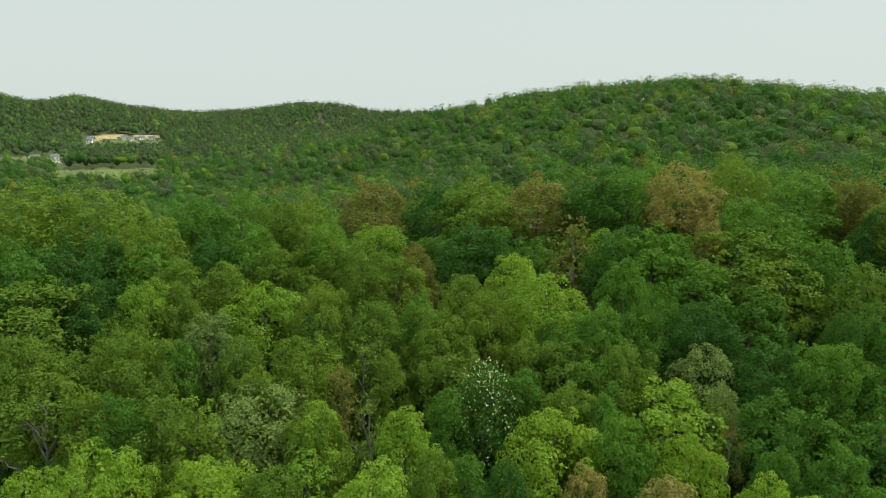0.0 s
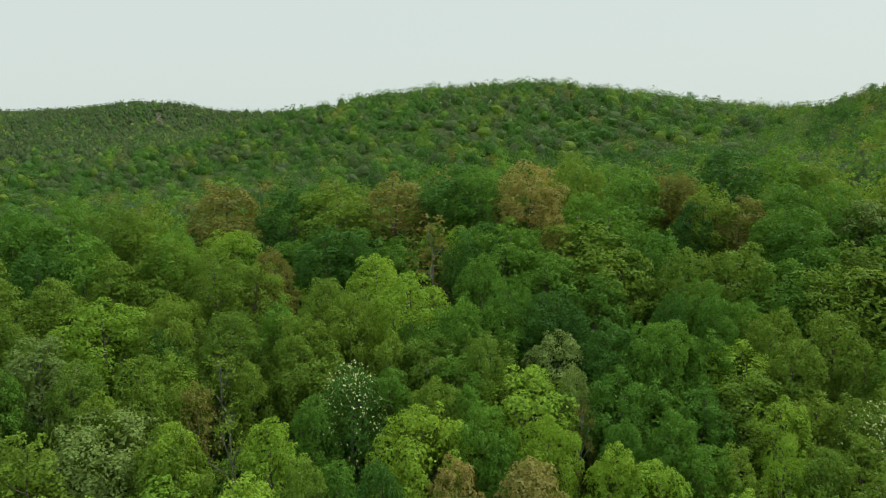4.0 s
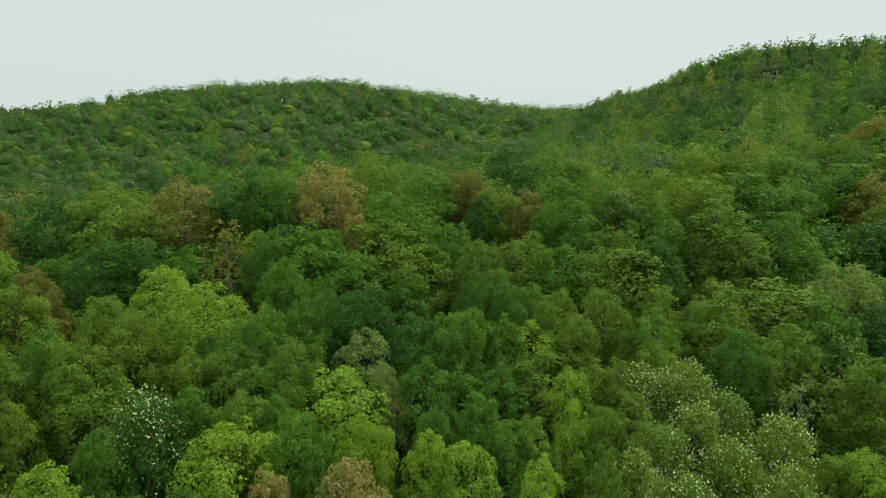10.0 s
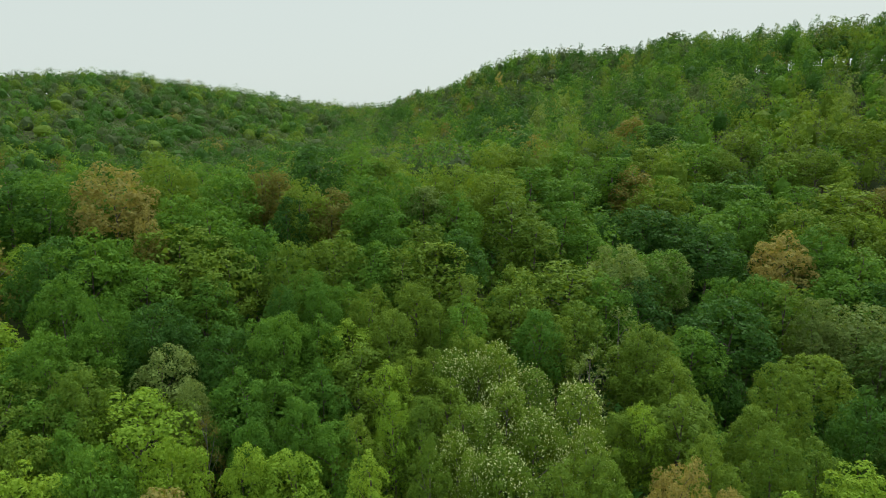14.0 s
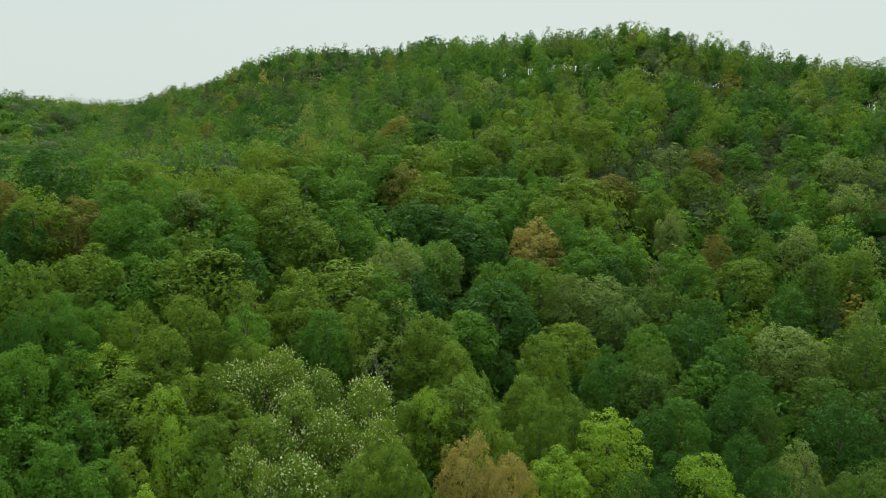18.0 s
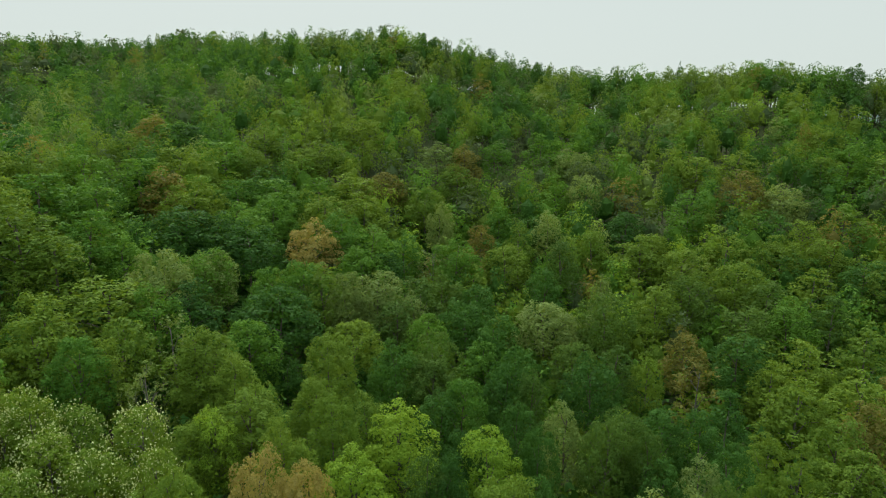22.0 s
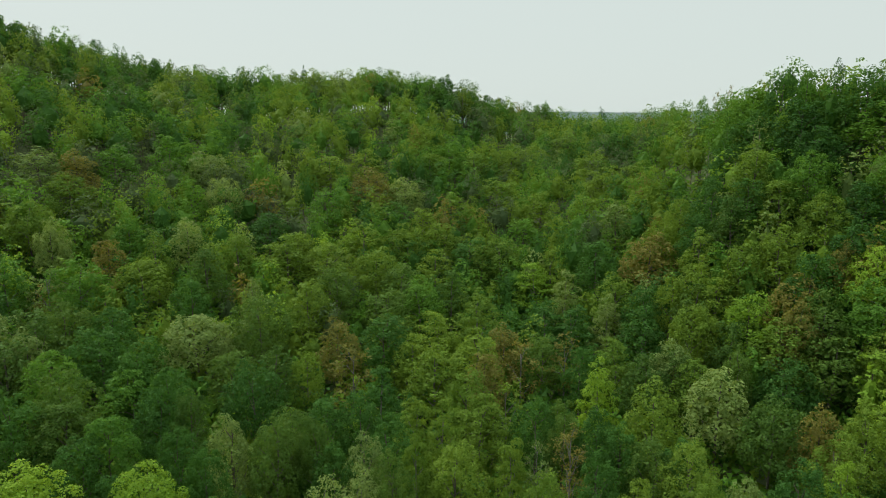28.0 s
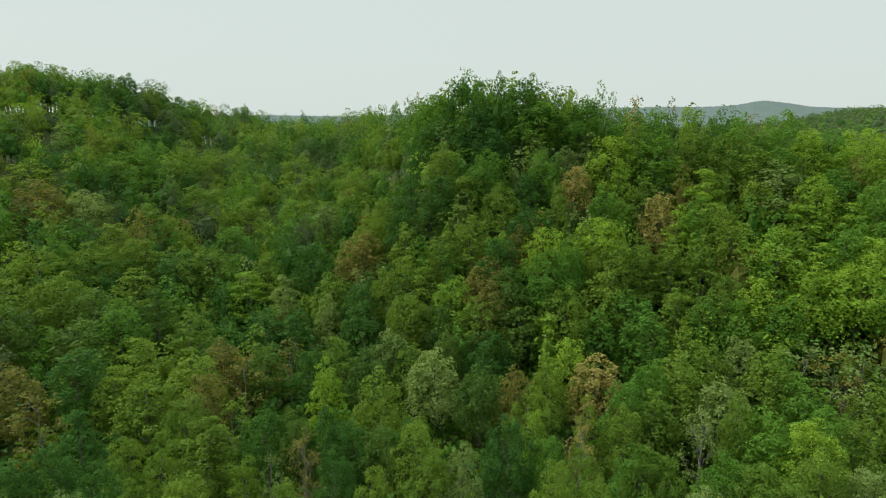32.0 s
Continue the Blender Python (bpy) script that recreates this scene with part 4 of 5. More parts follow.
for row in ((41.1, 57.5, 16.6, 2.8), (48.3, 51.5, 18, 2.2), (48.3, 68, 16.3, 2.8), (49.2, 93.5, 16.2, 5.4), (51.4, 87, 15.7, 3.4), (51.7, 58.5, 17.8, 3.1), (56, 111, 17.5, 5.8), (56.8, 90, 17.6, 4), (58, 108.5, 17.3, 5.2), (60.7, 81.5, 16, 3.3), (61.2, 98.5, 16.6, 6.7), (61.5, 51, 16.8, 2.8), (64.9, 54, 17.9, 2.6), (67.8, 81.5, 18.3, 4.1), (71.1, 77.5, 17, 3.5), (72.2, 68.5, 17.2, 4.3), (73.3, 72, 17.3, 3), (75, 178.5, 17.1, 5.1), (75.1, 61, 18.1, 2.9), (79.6, 108, 18, 4.2),):
    plant("poplar", OLIVE, *row)
for row in ((79.8, 140, 17.6, 5.4), (82.3, 155, 18.1, 6.8), (98, 140, 17.1, 3.6), (100.3, 260.1, 17.1, 2.1), (104.8, 141.5, 17.5, 3.7), (106.1, 266, 18.8, 3.2), (110.2, 96.5, 16.9, 2.6), (115.9, 151, 17.6, 5.9), (116.2, 197, 15.7, 6.6), (122.4, 200.5, 16.5, 5.7), (124.3, 175.5, 16.4, 6.1), (126.5, 205.5, 17.3, 6.8), (127, 149, 15.8, 4.5), (128.3, 189.5, 18, 6.8), (134.6, 237, 17.1, 6.8), (136.3, 170.5, 17.7, 4.4), (137, 205.5, 17.1, 5.9), (141, 187, 15.8, 6.2), (142.8, 64, 16.3, 2.5), (144.4, 119, 18.1, 3.1),):
    plant("poplar", OLIVE, *row)
for row in ((146.5, 119, 18.3, 4.1), (146.5, 129.5, 15.6, 4), (148.1, 117, 16.3, 4.6), (152.3, 134, 15.7, 4.6), (160.4, 126.5, 17, 2.7), (161, 62, 17.8, 2.8), (167.2, 142, 16.4, 4.2), (174.4, 141.5, 17.9, 4.9), (176.6, 141, 15.8, 5.4),):
    plant("poplar", OLIVE, *row)
for row in ((100.6, 145.5, 18.4, 3.8), (102.9, 71, 17.5, 3), (105.8, 123, 16.2, 2.7), (115.9, 68, 15.8, 3), (144.8, 103.5, 17.3, 3.7), (161, 140, 15.8, 3), (178.4, 136.5, 16.9, 6.1),):
    plant("poplar", PALE, *row)
for row in ((34.4, 577.5, 19.3, 4.8), (35.7, 582.8, 21.3, 5), (147.7, 159.5, 23, 1.5),):
    plant("sparse", DARK, *row)
for row in ((163.9, 150, 17.9, 1.7), (172.1, 148, 17, 2.5),):
    plant("sparse", FRESH, *row)
for row in ((33.3, 574.6, 18.3, 4.7), (36.6, 586.6, 21.5, 4.8), (43.1, 594.5, 20, 3.8), (54.5, 430.9, 18, 3.5), (79.3, 263.9, 18.3, 2.7), (81.2, 258.3, 16.8, 2.1), (92.4, 248.4, 15.9, 2.3), (127.3, 277, 16.1, 2.3), (146.5, 159.5, 23, 1.8), (164.9, 147.5, 17, 2.1),):
    plant("sparse", GREEN, *row)
for row in ((-35.4, 63.5, 17, 5.8), (-7.9, 65.5, 17, 4), (-7.5, 56.5, 17, 3), (55.4, 421.9, 16.9, 3.5), (80.3, 260.3, 17.2, 2.4), (82.1, 256.5, 16.7, 2.1), (101.6, 261.8, 17.5, 2.2), (103.6, 264.2, 17.3, 2.4), (126, 270.9, 19.2, 3), (129.8, 85.5, 17, 3.6),):
    plant("sparse", OLIVE, *row)
for row in ((63.9, 75.5, 17, 3.1), (66.2, 89, 17, 3.5), (90, 129, 17, 4), (133.1, 68, 17, 2.3), (174.2, 82, 17, 3.4), (181.7, 103, 17, 4.6), (184.8, 96.5, 17, 4.4), (185.6, 104, 17, 4.7),):
    plant("sparse", PALE, *row)
for row in ((12.3, 90, 17, 3.9), (27, 59, 17, 1.9), (114.6, 97.5, 17, 4), (131.1, 102, 17, 3.7), (135.2, 104.5, 17, 3.3), (136.3, 72, 17, 3.1), (146.7, 195.7, 18.3, 1.6), (147.7, 184.8, 18.3, 1.6), (169.8, 152, 17.3, 1.5), (183.7, 102, 17, 4.6),):
    plant("sparse", RUST, *row)
for row in ((163.5, 74.5, 17, 2.8), (166.8, 149, 17, 2.1),):
    plant("sparse", TAN, *row)

# the open line of slim trees along the crest of the ridge
CREST_RING = [np.interp(np.arange(-60, 300), np.arange(-20, 380), np.concatenate([RINGS[5][k][340:], RINGS[5][k], RINGS[5][k][:20]])) for k in (0, 1)]


def crest_at(bearing):
    return np.interp(bearing, np.arange(-60, 300), CREST_RING[0])


rng = np.random.default_rng(41)
bearing = 48.5
while bearing < 141:
    away = float(crest_at(bearing))
    full_stretch = 56 < bearing < 66 or 112 < bearing < 124
    bearing += math.degrees(rng.uniform(3.4, 7.0) * (1.5 if full_stretch else 1.0) / away)
    kind = (("ash", "oak", "hickory", "elm") if full_stretch else ("sparse", "poplar", "hickory", "elm"))[int(rng.choice(4, p=(0.14, 0.28, 0.28, 0.30)))]
    tone = (DARK, GREEN, OLIVE)[int(rng.choice(3, p=(0.52, 0.26, 0.22)))]
    plant(kind, tone, bearing, away + rng.uniform(-5, 2), 17.4 + rng.uniform(-2.6, 1.6), rng.uniform(2.8, 4.4) if full_stretch else rng.uniform(1.7, 3.0))


# the rest of the wood, tree by tree up to PLAIN metres
ORDER = ["oak", "maple", "poplar", "beech", "birch", "sparse", "magnolia", "hickory"]


def mix_for(bearing, distance):
    """Shares of the kinds and of the leaf colours in that part of the wood."""
    if bearing < 45:
        return (0.40, 0.32, 0.08, 0.03, 0.01, 0.02, 0.0, 0.14), (0.13, 0.50, 0.28, 0.06, 0.010, 0.012, 0.008)
    if bearing < 68:
        return (0.24, 0.24, 0.18, 0.05, 0.06, 0.03, 0.04, 0.16), (0.06, 0.36, 0.25, 0.28, 0.015, 0.02, 0.015)
    if bearing < 105:
        return (0.18, 0.22, 0.22, 0.06, 0.08, 0.04, 0.0, 0.20), ((0.03, 0.28, 0.47, 0.18, 0.01, 0.02, 0.01) if distance < 100 else (0.05, 0.32, 0.32, 0.26, 0.01, 0.02, 0.02))
    if bearing < 156:
        return (0.06, 0.14, 0.23, 0.14, 0.16, 0.06, 0.0, 0.21), ((0.01, 0.16, 0.52, 0.23, 0.01, 0.03, 0.04) if distance < 100 else (0.02, 0.22, 0.41, 0.26, 0.01, 0.03, 0.05))
    if distance > 104:
        return (0.08, 0.14, 0.22, 0.14, 0.16, 0.06, 0.0, 0.20), (0.30, 0.22, 0.02, 0.32, 0.02, 0.02, 0.10)
    return (0.08, 0.14, 0.22, 0.14, 0.16, 0.06, 0.0, 0.20), (0.13, 0.33, 0.18, 0.26, 0.01, 0.03, 0.06)


def candidates(lo, hi, step, seed, b0=-48, b1=196):
    """A jittered triangular grid of standing places between two distances."""
    rng = np.random.default_rng(seed)
    n = int(hi / step) + 2
    loose = 0.36 if step < 7 else 0.5
    i, j = np.meshgrid(np.arange(-n, n + 1), np.arange(-n, n + 1))
    x = (i + 0.5 * (j % 2)) * step + rng.uniform(-loose, loose, i.shape) * step
    y = j * step * 0.87 + rng.uniform(-loose, loose, i.shape) * step
    d, b = np.hypot(x, y), np.degrees(np.arctan2(x, y))
    b = np.where(b < -100, b + 360, b)
    b = np.where((b < -48) & (b1 > 200), b + 360, b)
    ok = (d > lo) & (d < hi) & (b > b0) & (b < b1)
    return x[ok], y[ok], d[ok], b[ok], rng


known = list(placed)
outstanding = [p for p in placed if math.hypot(p[0], p[1]) < 175]
X, Y, D, B, rng = (np.concatenate(q) if q[0] is not None else np.random.default_rng(8) for q in zip(
    (*candidates(26, 116, 6.8, 5, -48, 85)[:4], None), (*candidates(26, 116, 7.6, 6, 85, 196)[:4], None)))
for x, y, d, b in zip(X, Y, D, B):
    if any((x - p) ** 2 + (y - q) ** 2 < (0.62 * r + 2.0) ** 2 for p, q, r in known if abs(x - p) < 9):
        continue
    if d < 40 and not 20 < b < 160:
        continue
    if b > 85 and rng.uniform() < 0.5:
        continue
    kinds, tones = mix_for(b, d)
    kind = ORDER[int(rng.choice(8, p=kinds))]
    w = wobble(np.array(x), np.array(y), 30, 4)
    p = np.array(tones) * np.array((1 + w, 1, 1 - 0.8 * w, 1 + 0.6 * w, 1, 1, 1)).clip(0.1)
    tone = LEAVES[int(rng.choice(7, p=p / p.sum()))]
    front = any(2 < math.hypot(p, q) - d < 30 and abs(x * q - y * p) / math.hypot(p, q) < r + 1.5 and x * p + y * q > 0 for p, q, r in outstanding)
    if b > 100 and kind in ("oak", "sparse"):
        kind = "elm"
    wide, tall = KINDS[kind][2:4]
    s = (rng.uniform(0.46, 0.62) if front else rng.uniform(0.64, 0.86)) * (0.78 if b > 85 else 1.0)
    # the gloom of gaps between tall crowns is put in by darker leaf tones
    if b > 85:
        tone = (DARK, SHADED_OLIVE, GREEN)[int(rng.choice(3, p=(0.6, 0.3, 0.1)))]
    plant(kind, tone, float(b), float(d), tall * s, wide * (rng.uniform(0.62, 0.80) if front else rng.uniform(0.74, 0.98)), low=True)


def open_land(x, y, d, b):
    """True where no trees stand: the meadow, the building sites and the cut lines."""
    out = np.zeros(len(x), bool)
    for b0, b1, d0, d1 in CLEARINGS:
        out |= (b > b0) & (b < b1) & (d > d0) & (d < d1)
    return out


CLEARINGS = ((-32.1, -24.6, 588, 695), (-30.0, -24.2, 835, 985), (-38, -31.4, 690, 810), (-11.4, -10.7, 1075, 1165))


def woodland(name, label, lo, hi, step, seed, boughs, twigs, leaf, per_tree_mix, b0, b1, wide=(3.2, 4.8), tall=17.0, trunk=True, core=BALL0, start=(0.36, 0.52), inside=0, fat=0.66, wild=0.36, room=(0.7, 1.6), crest_band=0.0):
    """Woods too many to count: every tree has its own boughs, leaves and stem, joined into one mesh."""
    X, Y, D, B, rng = candidates(lo, hi, step, seed, b0, b1)
    keep = ~open_land(X, Y, D, B)
    if tall > 9:
        open_crest = ((B > 50) & (B < 55)) | ((B > 76) & (B < 84)) | ((B > 124) & (B < 130))
        keep &= ~((B > 48) & (B < 141) & (D > crest_at(B) + np.where(open_crest, 14, 32)))
        for p, q, r in known:
            if lo - 8 < math.hypot(p, q) < hi + 8:
                keep &= (X - p) ** 2 + (Y - q) ** 2 > ((room[0] * r + room[1]) if math.hypot(p, q) < 200 or lo > 300 else (0.35 * r + 0.6)) ** 2
    if crest_band:
        keep &= np.abs(D - crest_at(B)) < crest_band
    X, Y, D, B = X[keep], Y[keep], D[keep], B[keep]
    Z = land(X, Y)
    protos = []
    for k in range(12):
        shape = ("dome", "oval", "dome", "oval")[k % 4]
        w = rng.uniform(*wide) * (0.85 if shape != "dome" else 1)
        lift = tall * rng.uniform(*start)
        v, f, flags, _ = bough_crown(rng, shape, lift, w, tall - lift, boughs, twigs / boughs, leaf, inside, 1.15, core, fat, wild)
        f = f[0]
        stem = np.zeros(len(f), bool)
        if trunk:
            tv, tf = tube([(0, 0, -0.5), (0.1, 0, tall * 0.8)], (0.24, 0.08), 4)
            tri = np.concatenate([tf[:, :3], tf[:, (0, 2, 3)]]) + len(v)
            v, f = np.concatenate([v, tv]), np.concatenate([f, tri])
            stem = np.concatenate([stem, np.ones(len(tri), bool)])
            flags = np.concatenate([flags, np.zeros(len(tri), bool)])
        protos.append((v, f, stem, flags))
    V, F, M, S, base = [], [], [], [], 0
    for x, y, z, d, b in zip(X, Y, Z, D, B):
        v, f, stem, flags = protos[int(rng.integers(len(protos)))]
        a, s, h = rng.uniform(0, 6.283), rng.uniform(0.75, 1.25), rng.uniform(0.76, 1.13)
        ca, sa = math.cos(a) * s, math.sin(a) * s
        V.append(np.stack([v[:, 0] * ca - v[:, 1] * sa + x, v[:, 0] * sa + v[:, 1] * ca + y, v[:, 2] * h + z], -1))
        F.append(f + base); S.append(flags); base += len(v)
        w = float(wobble(np.array(x), np.array(y), 60, 4))
        p = np.array(per_tree_mix) * np.array((1 + w, 1, 1 - 0.8 * w, 1 + 0.6 * w, 1, 1, 1, 1)).clip(0.1)
        M.append(np.where(stem, 8, int(rng.choice(8, p=p / p.sum()))))
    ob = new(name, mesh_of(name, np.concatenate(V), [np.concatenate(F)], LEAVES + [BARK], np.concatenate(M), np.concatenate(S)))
    return tagged(ob, label, "woodland", kind="stuff")


# farther woods carry more of the greyed leaf tone, standing in for haze
woodland("hillside_woodland", "dense spring woodland climbing the steep ridge", PLAIN, 305, 6.7, 11, 26, 520, 0.54,
         (0.015, 0.24, 0.29, 0.24, 0.0, 0.012, 0.045, 0.158), 57, 143, (3.2, 5.0), 17.0, True, BALL0, (0.20, 0.42), 50, 0.56)
woodland("hollow_woodland", "spring woodland in the hollow behind the knoll", 158, 305, 6.0, 19, 22, 340, 0.54,
         (0.04, 0.30, 0.26, 0.26, 0.0, 0.02, 0.03, 0.09), 141, 196, (2.9, 4.4), 17.0, True, BALL0, (0.22, 0.44), 44, 0.56)
woodland("knoll_woodland", "fresh green trees crowding the steep side of the knoll", 100, 158, 4.8, 29, 18, 300, 0.52,
         (0.20, 0.30, 0.06, 0.34, 0.0, 0.02, 0.08, 0.0), 148, 196, (2.3, 3.5), 16.0, True, BALL0, (0.12, 0.30), 44, 0.54, room=(0.45, 0.9))
woodland("slope_woodland", "lower trees between the tall crowns on the slopes", 112, 158, 5.4, 23, 18, 300, 0.56,
         (0.03, 0.30, 0.36, 0.24, 0.0, 0.01, 0.02, 0.04), -48, 148, (2.4, 3.6), 13.0, True, BALL0, (0.15, 0.34), 40, 0.54)
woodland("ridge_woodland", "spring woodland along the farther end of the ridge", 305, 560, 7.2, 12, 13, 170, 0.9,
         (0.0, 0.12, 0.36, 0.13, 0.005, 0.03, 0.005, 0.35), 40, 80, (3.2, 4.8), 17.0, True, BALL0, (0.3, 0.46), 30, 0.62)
woodland("valley_woodland", "mixed woodland behind the near shoulder", PLAIN, 320, 8.2, 13, 16, 230, 0.9,
         (0.01, 0.24, 0.44, 0.14, 0.015, 0.025, 0.01, 0.11), -48, 57, (4.4, 6.0), 17.0, True, BALL0, (0.3, 0.45), 30, 0.60)
woodland("crest_woodland", "lower trees filling the wood along the crest of the ridge", 220, 430, 4.6, 31, 16, 220, 0.56,
         (0.0, 0.22, 0.42, 0.20, 0.0, 0.0, 0.02, 0.14), 57, 141, (2.4, 3.8), 14.5, True, BALL0, (0.10, 0.26), 30, 0.58, room=(0.2, 0.5), crest_band=13.0)
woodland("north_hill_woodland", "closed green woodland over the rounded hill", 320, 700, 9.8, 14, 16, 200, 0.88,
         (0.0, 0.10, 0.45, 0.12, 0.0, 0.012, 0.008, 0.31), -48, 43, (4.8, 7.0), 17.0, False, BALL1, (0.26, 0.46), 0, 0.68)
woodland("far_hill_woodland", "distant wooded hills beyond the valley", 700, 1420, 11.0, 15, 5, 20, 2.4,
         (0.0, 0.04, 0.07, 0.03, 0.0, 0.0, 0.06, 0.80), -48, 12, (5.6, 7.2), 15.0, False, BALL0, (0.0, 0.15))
woodland("undergrowth", "shrubs and saplings filling the shade under the trees", 24, 172, 4.0, 16, 6, 46, 0.95,
         (0.03, 0.32, 0.51, 0.14, 0.0, 0.0, 0.0, 0.0), -48, 196, (2.5, 3.6), 7.5, False, None, (0.05, 0.2), 14)
woodland("wood_behind_lookout", "spring woodland behind the lookout", 26, 240, 9.5, 17, 8, 40, 1.4,
         (0.12, 0.40, 0.26, 0.14, 0.04, 0.03, 0.01, 0.0), 196, 312, (4.2, 5.6))
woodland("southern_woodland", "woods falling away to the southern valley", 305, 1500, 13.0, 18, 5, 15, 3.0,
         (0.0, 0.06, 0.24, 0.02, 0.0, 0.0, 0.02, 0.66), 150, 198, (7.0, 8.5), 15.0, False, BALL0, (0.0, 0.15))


# ---- the open valley: meadow, clay cut, track and houses ----
def sheet(name, material, b0, b1, d0, d1, lift, label, ragged=0.0):
    """A patch of open ground lying on the land between two bearings and two distances."""
    nb, nd = 30, 24
    v = []
    for i in range(nb):
        for j in range(nd):
            u, w = i / (nb - 1), j / (nd - 1)
            edge = min(u, 1 - u, w, 1 - w) < 0.01
            b = b0 + (b1 - b0) * u + (ragged * 0.3 * math.sin(j * 1.9 + i) if edge else 0)
            d = d0 + (d1 - d0) * w + (ragged * 9 * math.sin(i * 1.3 + 0.7 * j) if edge else 0)
            x, y, z = spot(b, d)
            v.append((x, y, z + lift))
    k = np.arange(nb * nd).reshape(nb, nd)
    q = np.stack([k[:-1, :-1], k[:-1, 1:], k[1:, 1:], k[1:, :-1]], -1).reshape(-1, 4)
    return tagged(new(name, mesh_of(name, v, [q], [material], smooth=True)), label, "ground", kind="structure")


sheet("meadow", MEADOW, -32.0, -24.7, 592, 700, 0.5, "mown green meadow between dark tree belts", 1.0)
for row in ((-29.0, -27.6, 946, 974), (-28.5, -27.1, 962, 990), (-26.1, -25.0, 958, 978), (-25.3, -24.5, 964, 982)):
    sheet("clay_bank", CLAY, *row, 0.7, "bare yellow clay bank cut into the wooded slope", 1.0)
sheet("bare_cut", BARE_SOIL, -11.35, -10.75, 1080, 1165, 0.7, "brown bare strip cut through the far woods", 1.5)
sheet("rough_grass", MEADOW, -30.2, -24.0, 850, 940, 0.5, "rough grass round the houses on the slope", 1.0)
sheet("track", GRAVEL, -32.9, -31.5, 742, 760, 0.5, "pale gravel yard and track by the farmhouse", 0.6)
sheet("pasture", MEADOW, -37.5, -31.3, 700, 800, 0.35, "pasture round the farm buildings in the valley", 1.0)


def box(x0, x1, y0, y1, z0, z1):
    bm = bmesh.new()
    bmesh.ops.create_cube(bm, size=1)
    for v in bm.verts:
        v.co = ((x0, x1)[v.co.x > 0], (y0, y1)[v.co.y > 0], (z0, z1)[v.co.z > 0])
    return bm


def part(name, bm, material, parent, label=""):
    me = bpy.data.meshes.new(name)
    bm.to_mesh(me)
    bm.free()
    me.materials.append(material)
    ob = new(name, me)
    ob.parent = parent
    return tagged(ob, label)


def house(bearing, distance, long, deep, eaves, turn, label):
    """A gabled white house: walls, roof with overhang, windows, door and chimney."""
    x, y, z = spot(bearing, distance)
    root = new("house")
    w = part("wall", box(-long / 2, long / 2, -deep / 2, deep / 2, -1.5, eaves), WALL_WHITE, root)
    for side in (-1, 1):
        bm = bmesh.new()
        rise = deep * 0.36
        p = [bm.verts.new(c) for c in ((-long / 2, -deep / 2, eaves), (-long / 2, deep / 2, eaves), (-long / 2, 0, eaves + rise - 0.1),
                                       (-long / 2 + 0.2, -deep / 2, eaves), (-long / 2 + 0.2, deep / 2, eaves), (-long / 2 + 0.2, 0, eaves + rise - 0.1))]
        for f in ((0, 1, 2), (5, 4, 3), (0, 3, 4, 1), (1, 4, 5, 2), (2, 5, 3, 0)):
            bm.faces.new([p[i] for i in f])
        if side > 0:
            bmesh.ops.scale(bm, vec=(-1, 1, 1), verts=bm.verts)
            bmesh.ops.reverse_faces(bm, faces=bm.faces)
        part("gable", bm, WALL_WHITE, root)
    bm = bmesh.new()
    o, e, r = long / 2 + 0.4, deep / 2 + 0.4, deep * 0.36
    low = eaves - 0.28
    ring_a = [(-o, -e, low), (-o, 0, eaves + r), (-o, e, low), (-o, e, low + 0.22), (-o, 0, eaves + r + 0.24), (-o, -e, low + 0.22)]
    va = [bm.verts.new(c) for c in ring_a]
    vb = [bm.verts.new((o, c[1], c[2])) for c in ring_a]
    for i in range(6):
        j = (i + 1) % 6
        bm.faces.new((va[i], vb[i], vb[j], va[j]))
    for ring_v in (va, vb):
        bm.faces.new((ring_v[0], ring_v[1], ring_v[4], ring_v[5]))
        bm.faces.new((ring_v[1], ring_v[2], ring_v[3], ring_v[4]))
    bmesh.ops.recalc_face_normals(bm, faces=bm.faces)
    part("roof", bm, ROOF_GREY, root)
    part("chimney", box(long * 0.2, long * 0.2 + 0.8, 0.4, 1.2, eaves + r * 0.4, eaves + r + 0.9), CLAY, root)
    floors = 2 if eaves > 4 else 1
    count = max(2, int(long / 3))
    for fl in range(floors):
        for i in range(count):
            cx = -long / 2 + long * (i + 0.5) / count
            if fl == 0 and i == count // 2:
                part("door", box(cx - 0.5, cx + 0.5, -deep / 2 - 0.05, -deep / 2 + 0.05, -0.2, 1.9), ROOF_GREY, root)
            else:
                part("window", box(cx - 0.55, cx + 0.55, -deep / 2 - 0.04, -deep / 2 + 0.05, 0.8 + fl * 2.7, 2.1 + fl * 2.7), GLASS_DARK, root)
    root.matrix_basis = pose(x, y, z + 0.6, 0, 0, -bearing + turn)
    return tagged(root, label, "house", "houses across the valley")


for row in ((-29.3, 945, 9, 6, 2.9, 10), (-29.4, 912, 6, 5, 4.6, -25), (-26.9, 948, 8, 6, 2.9, 5), (-26.45, 925, 6, 5, 2.9, 20),
            (-25.95, 928, 6, 5, 2.9, -15), (-24.9, 946, 8, 6, 2.9, 0), (-25.6, 950, 6, 5, 2.8, 12)):
    house(*row, "white sided house with grey gabled roof on the slope")
for row in ((-33.25, 748, 9, 8, 5.4, 20), (-35.5, 742, 16, 9, 3.2, -10), (-31.9, 772, 8, 6, 2.8, 0)):
    house(*row, "white farmhouse with grey gabled roof beside the pasture")

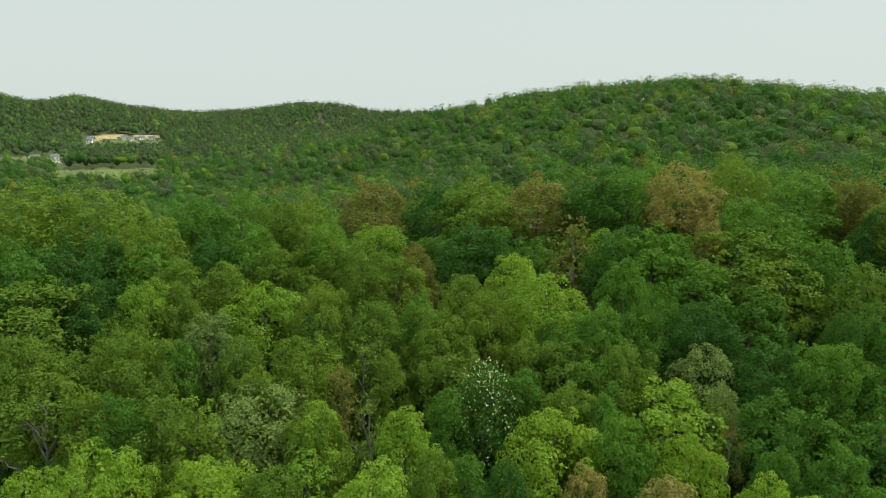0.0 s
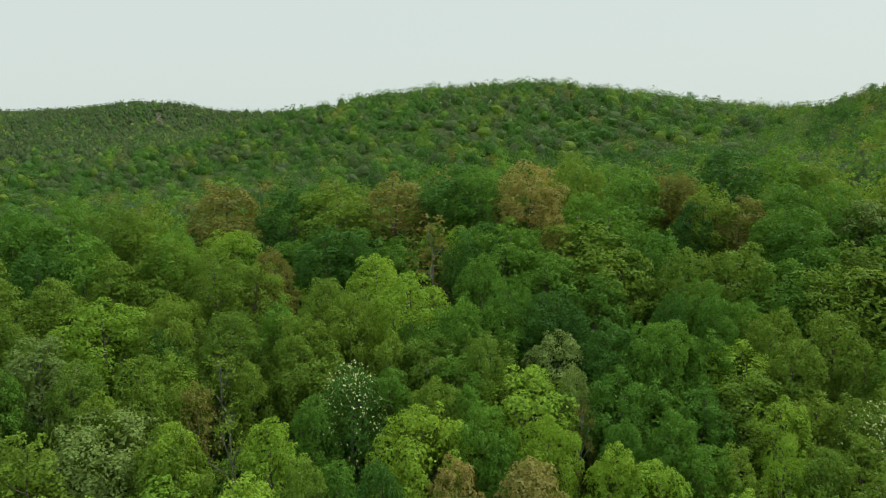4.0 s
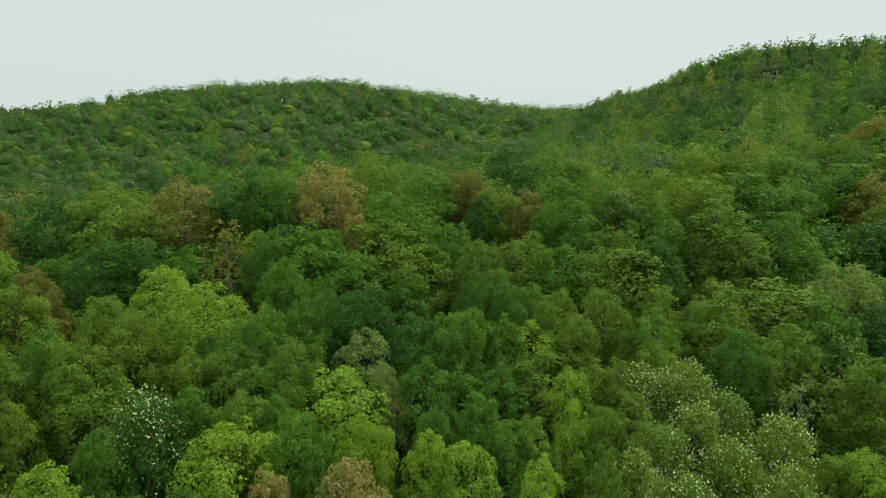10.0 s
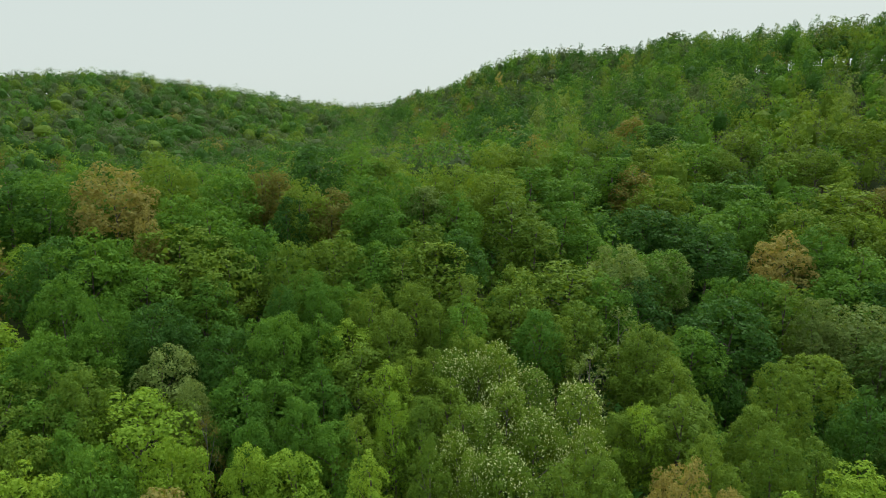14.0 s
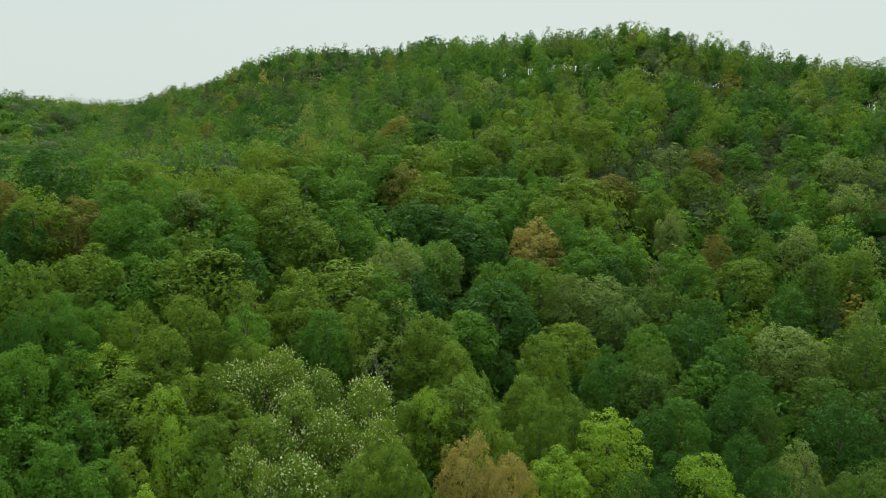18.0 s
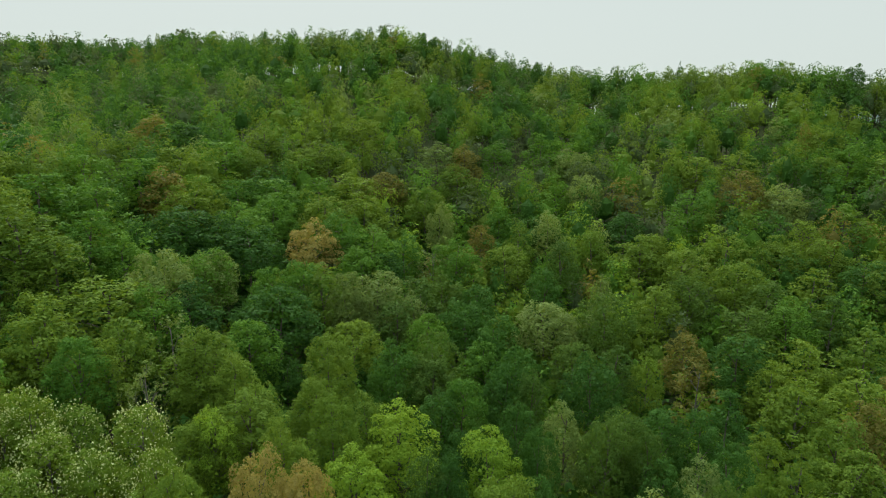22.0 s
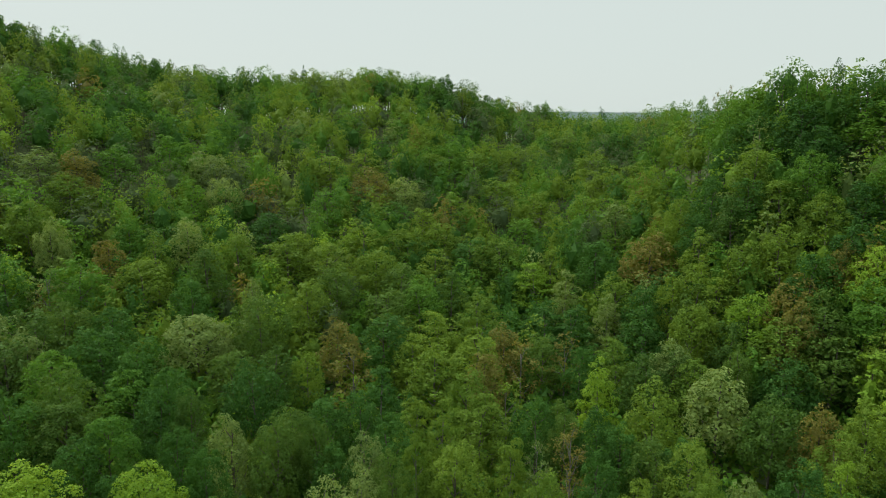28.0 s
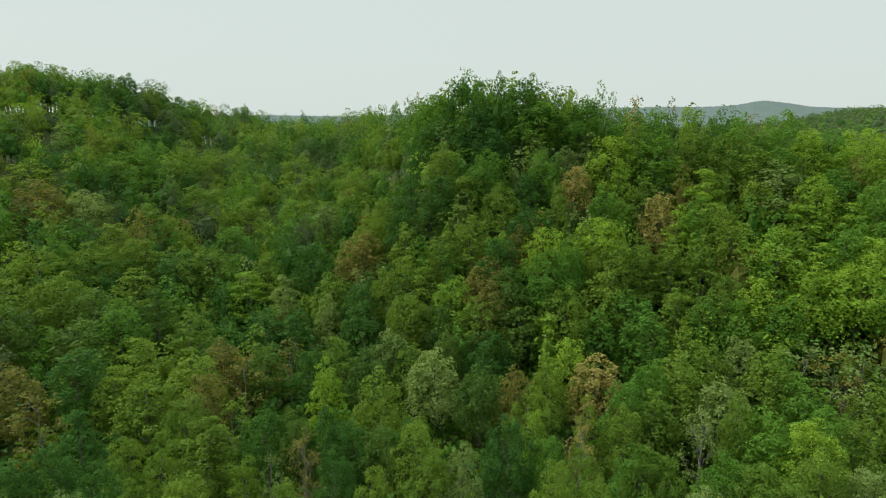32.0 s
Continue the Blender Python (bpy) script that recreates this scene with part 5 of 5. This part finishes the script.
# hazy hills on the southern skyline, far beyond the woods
# the haze is painted: pale blue-green colour that partly glows by itself
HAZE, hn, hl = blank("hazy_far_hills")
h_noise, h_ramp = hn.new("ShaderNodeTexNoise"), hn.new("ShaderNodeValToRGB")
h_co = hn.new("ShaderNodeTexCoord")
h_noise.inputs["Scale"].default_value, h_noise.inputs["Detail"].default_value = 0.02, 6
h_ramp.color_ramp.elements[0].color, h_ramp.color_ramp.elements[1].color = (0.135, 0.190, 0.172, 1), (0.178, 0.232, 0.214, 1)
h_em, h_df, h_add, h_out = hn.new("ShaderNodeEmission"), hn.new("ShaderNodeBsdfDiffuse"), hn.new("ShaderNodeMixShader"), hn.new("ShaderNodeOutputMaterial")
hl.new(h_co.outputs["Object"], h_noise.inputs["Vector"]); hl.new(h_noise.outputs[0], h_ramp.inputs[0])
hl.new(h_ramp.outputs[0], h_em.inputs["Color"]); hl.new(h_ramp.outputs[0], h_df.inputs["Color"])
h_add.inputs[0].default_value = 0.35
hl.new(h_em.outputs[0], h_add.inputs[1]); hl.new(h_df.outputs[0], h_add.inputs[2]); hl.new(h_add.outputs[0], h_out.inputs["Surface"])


def far_ridge(distance, depth, crest, b0, b1, seed):
    """A long wooded ridge on the skyline; crest: its height over the lookout, by bearing."""
    bb = np.arange(b0, b1, 0.05)
    top = np.interp(bb, [c[0] for c in crest], [c[1] for c in crest]) + LOOKOUT
    top = np.convolve(np.pad(top, 12, "edge"), np.ones(25) / 25, "valid")
    rag = np.random.default_rng(seed).uniform(-2.2, 2.2, len(bb))
    rows = []
    for k, (off, share, j) in enumerate(((-depth, 0.0, 0), (-depth * 0.5, 0.55, 0.0), (0, 1.0, 1.0), (depth, 0.0, 0))):
        a, d = np.radians(bb), distance + off
        rows.append(np.stack([np.sin(a) * d, np.cos(a) * d, 20 + (top - 20) * share + rag * j], -1))
    v = np.concatenate(rows)
    n = len(bb)
    k = np.arange(4 * n).reshape(4, n)
    q = np.stack([k[:-1, :-1], k[1:, :-1], k[1:, 1:], k[:-1, 1:]], -1).reshape(-1, 4)
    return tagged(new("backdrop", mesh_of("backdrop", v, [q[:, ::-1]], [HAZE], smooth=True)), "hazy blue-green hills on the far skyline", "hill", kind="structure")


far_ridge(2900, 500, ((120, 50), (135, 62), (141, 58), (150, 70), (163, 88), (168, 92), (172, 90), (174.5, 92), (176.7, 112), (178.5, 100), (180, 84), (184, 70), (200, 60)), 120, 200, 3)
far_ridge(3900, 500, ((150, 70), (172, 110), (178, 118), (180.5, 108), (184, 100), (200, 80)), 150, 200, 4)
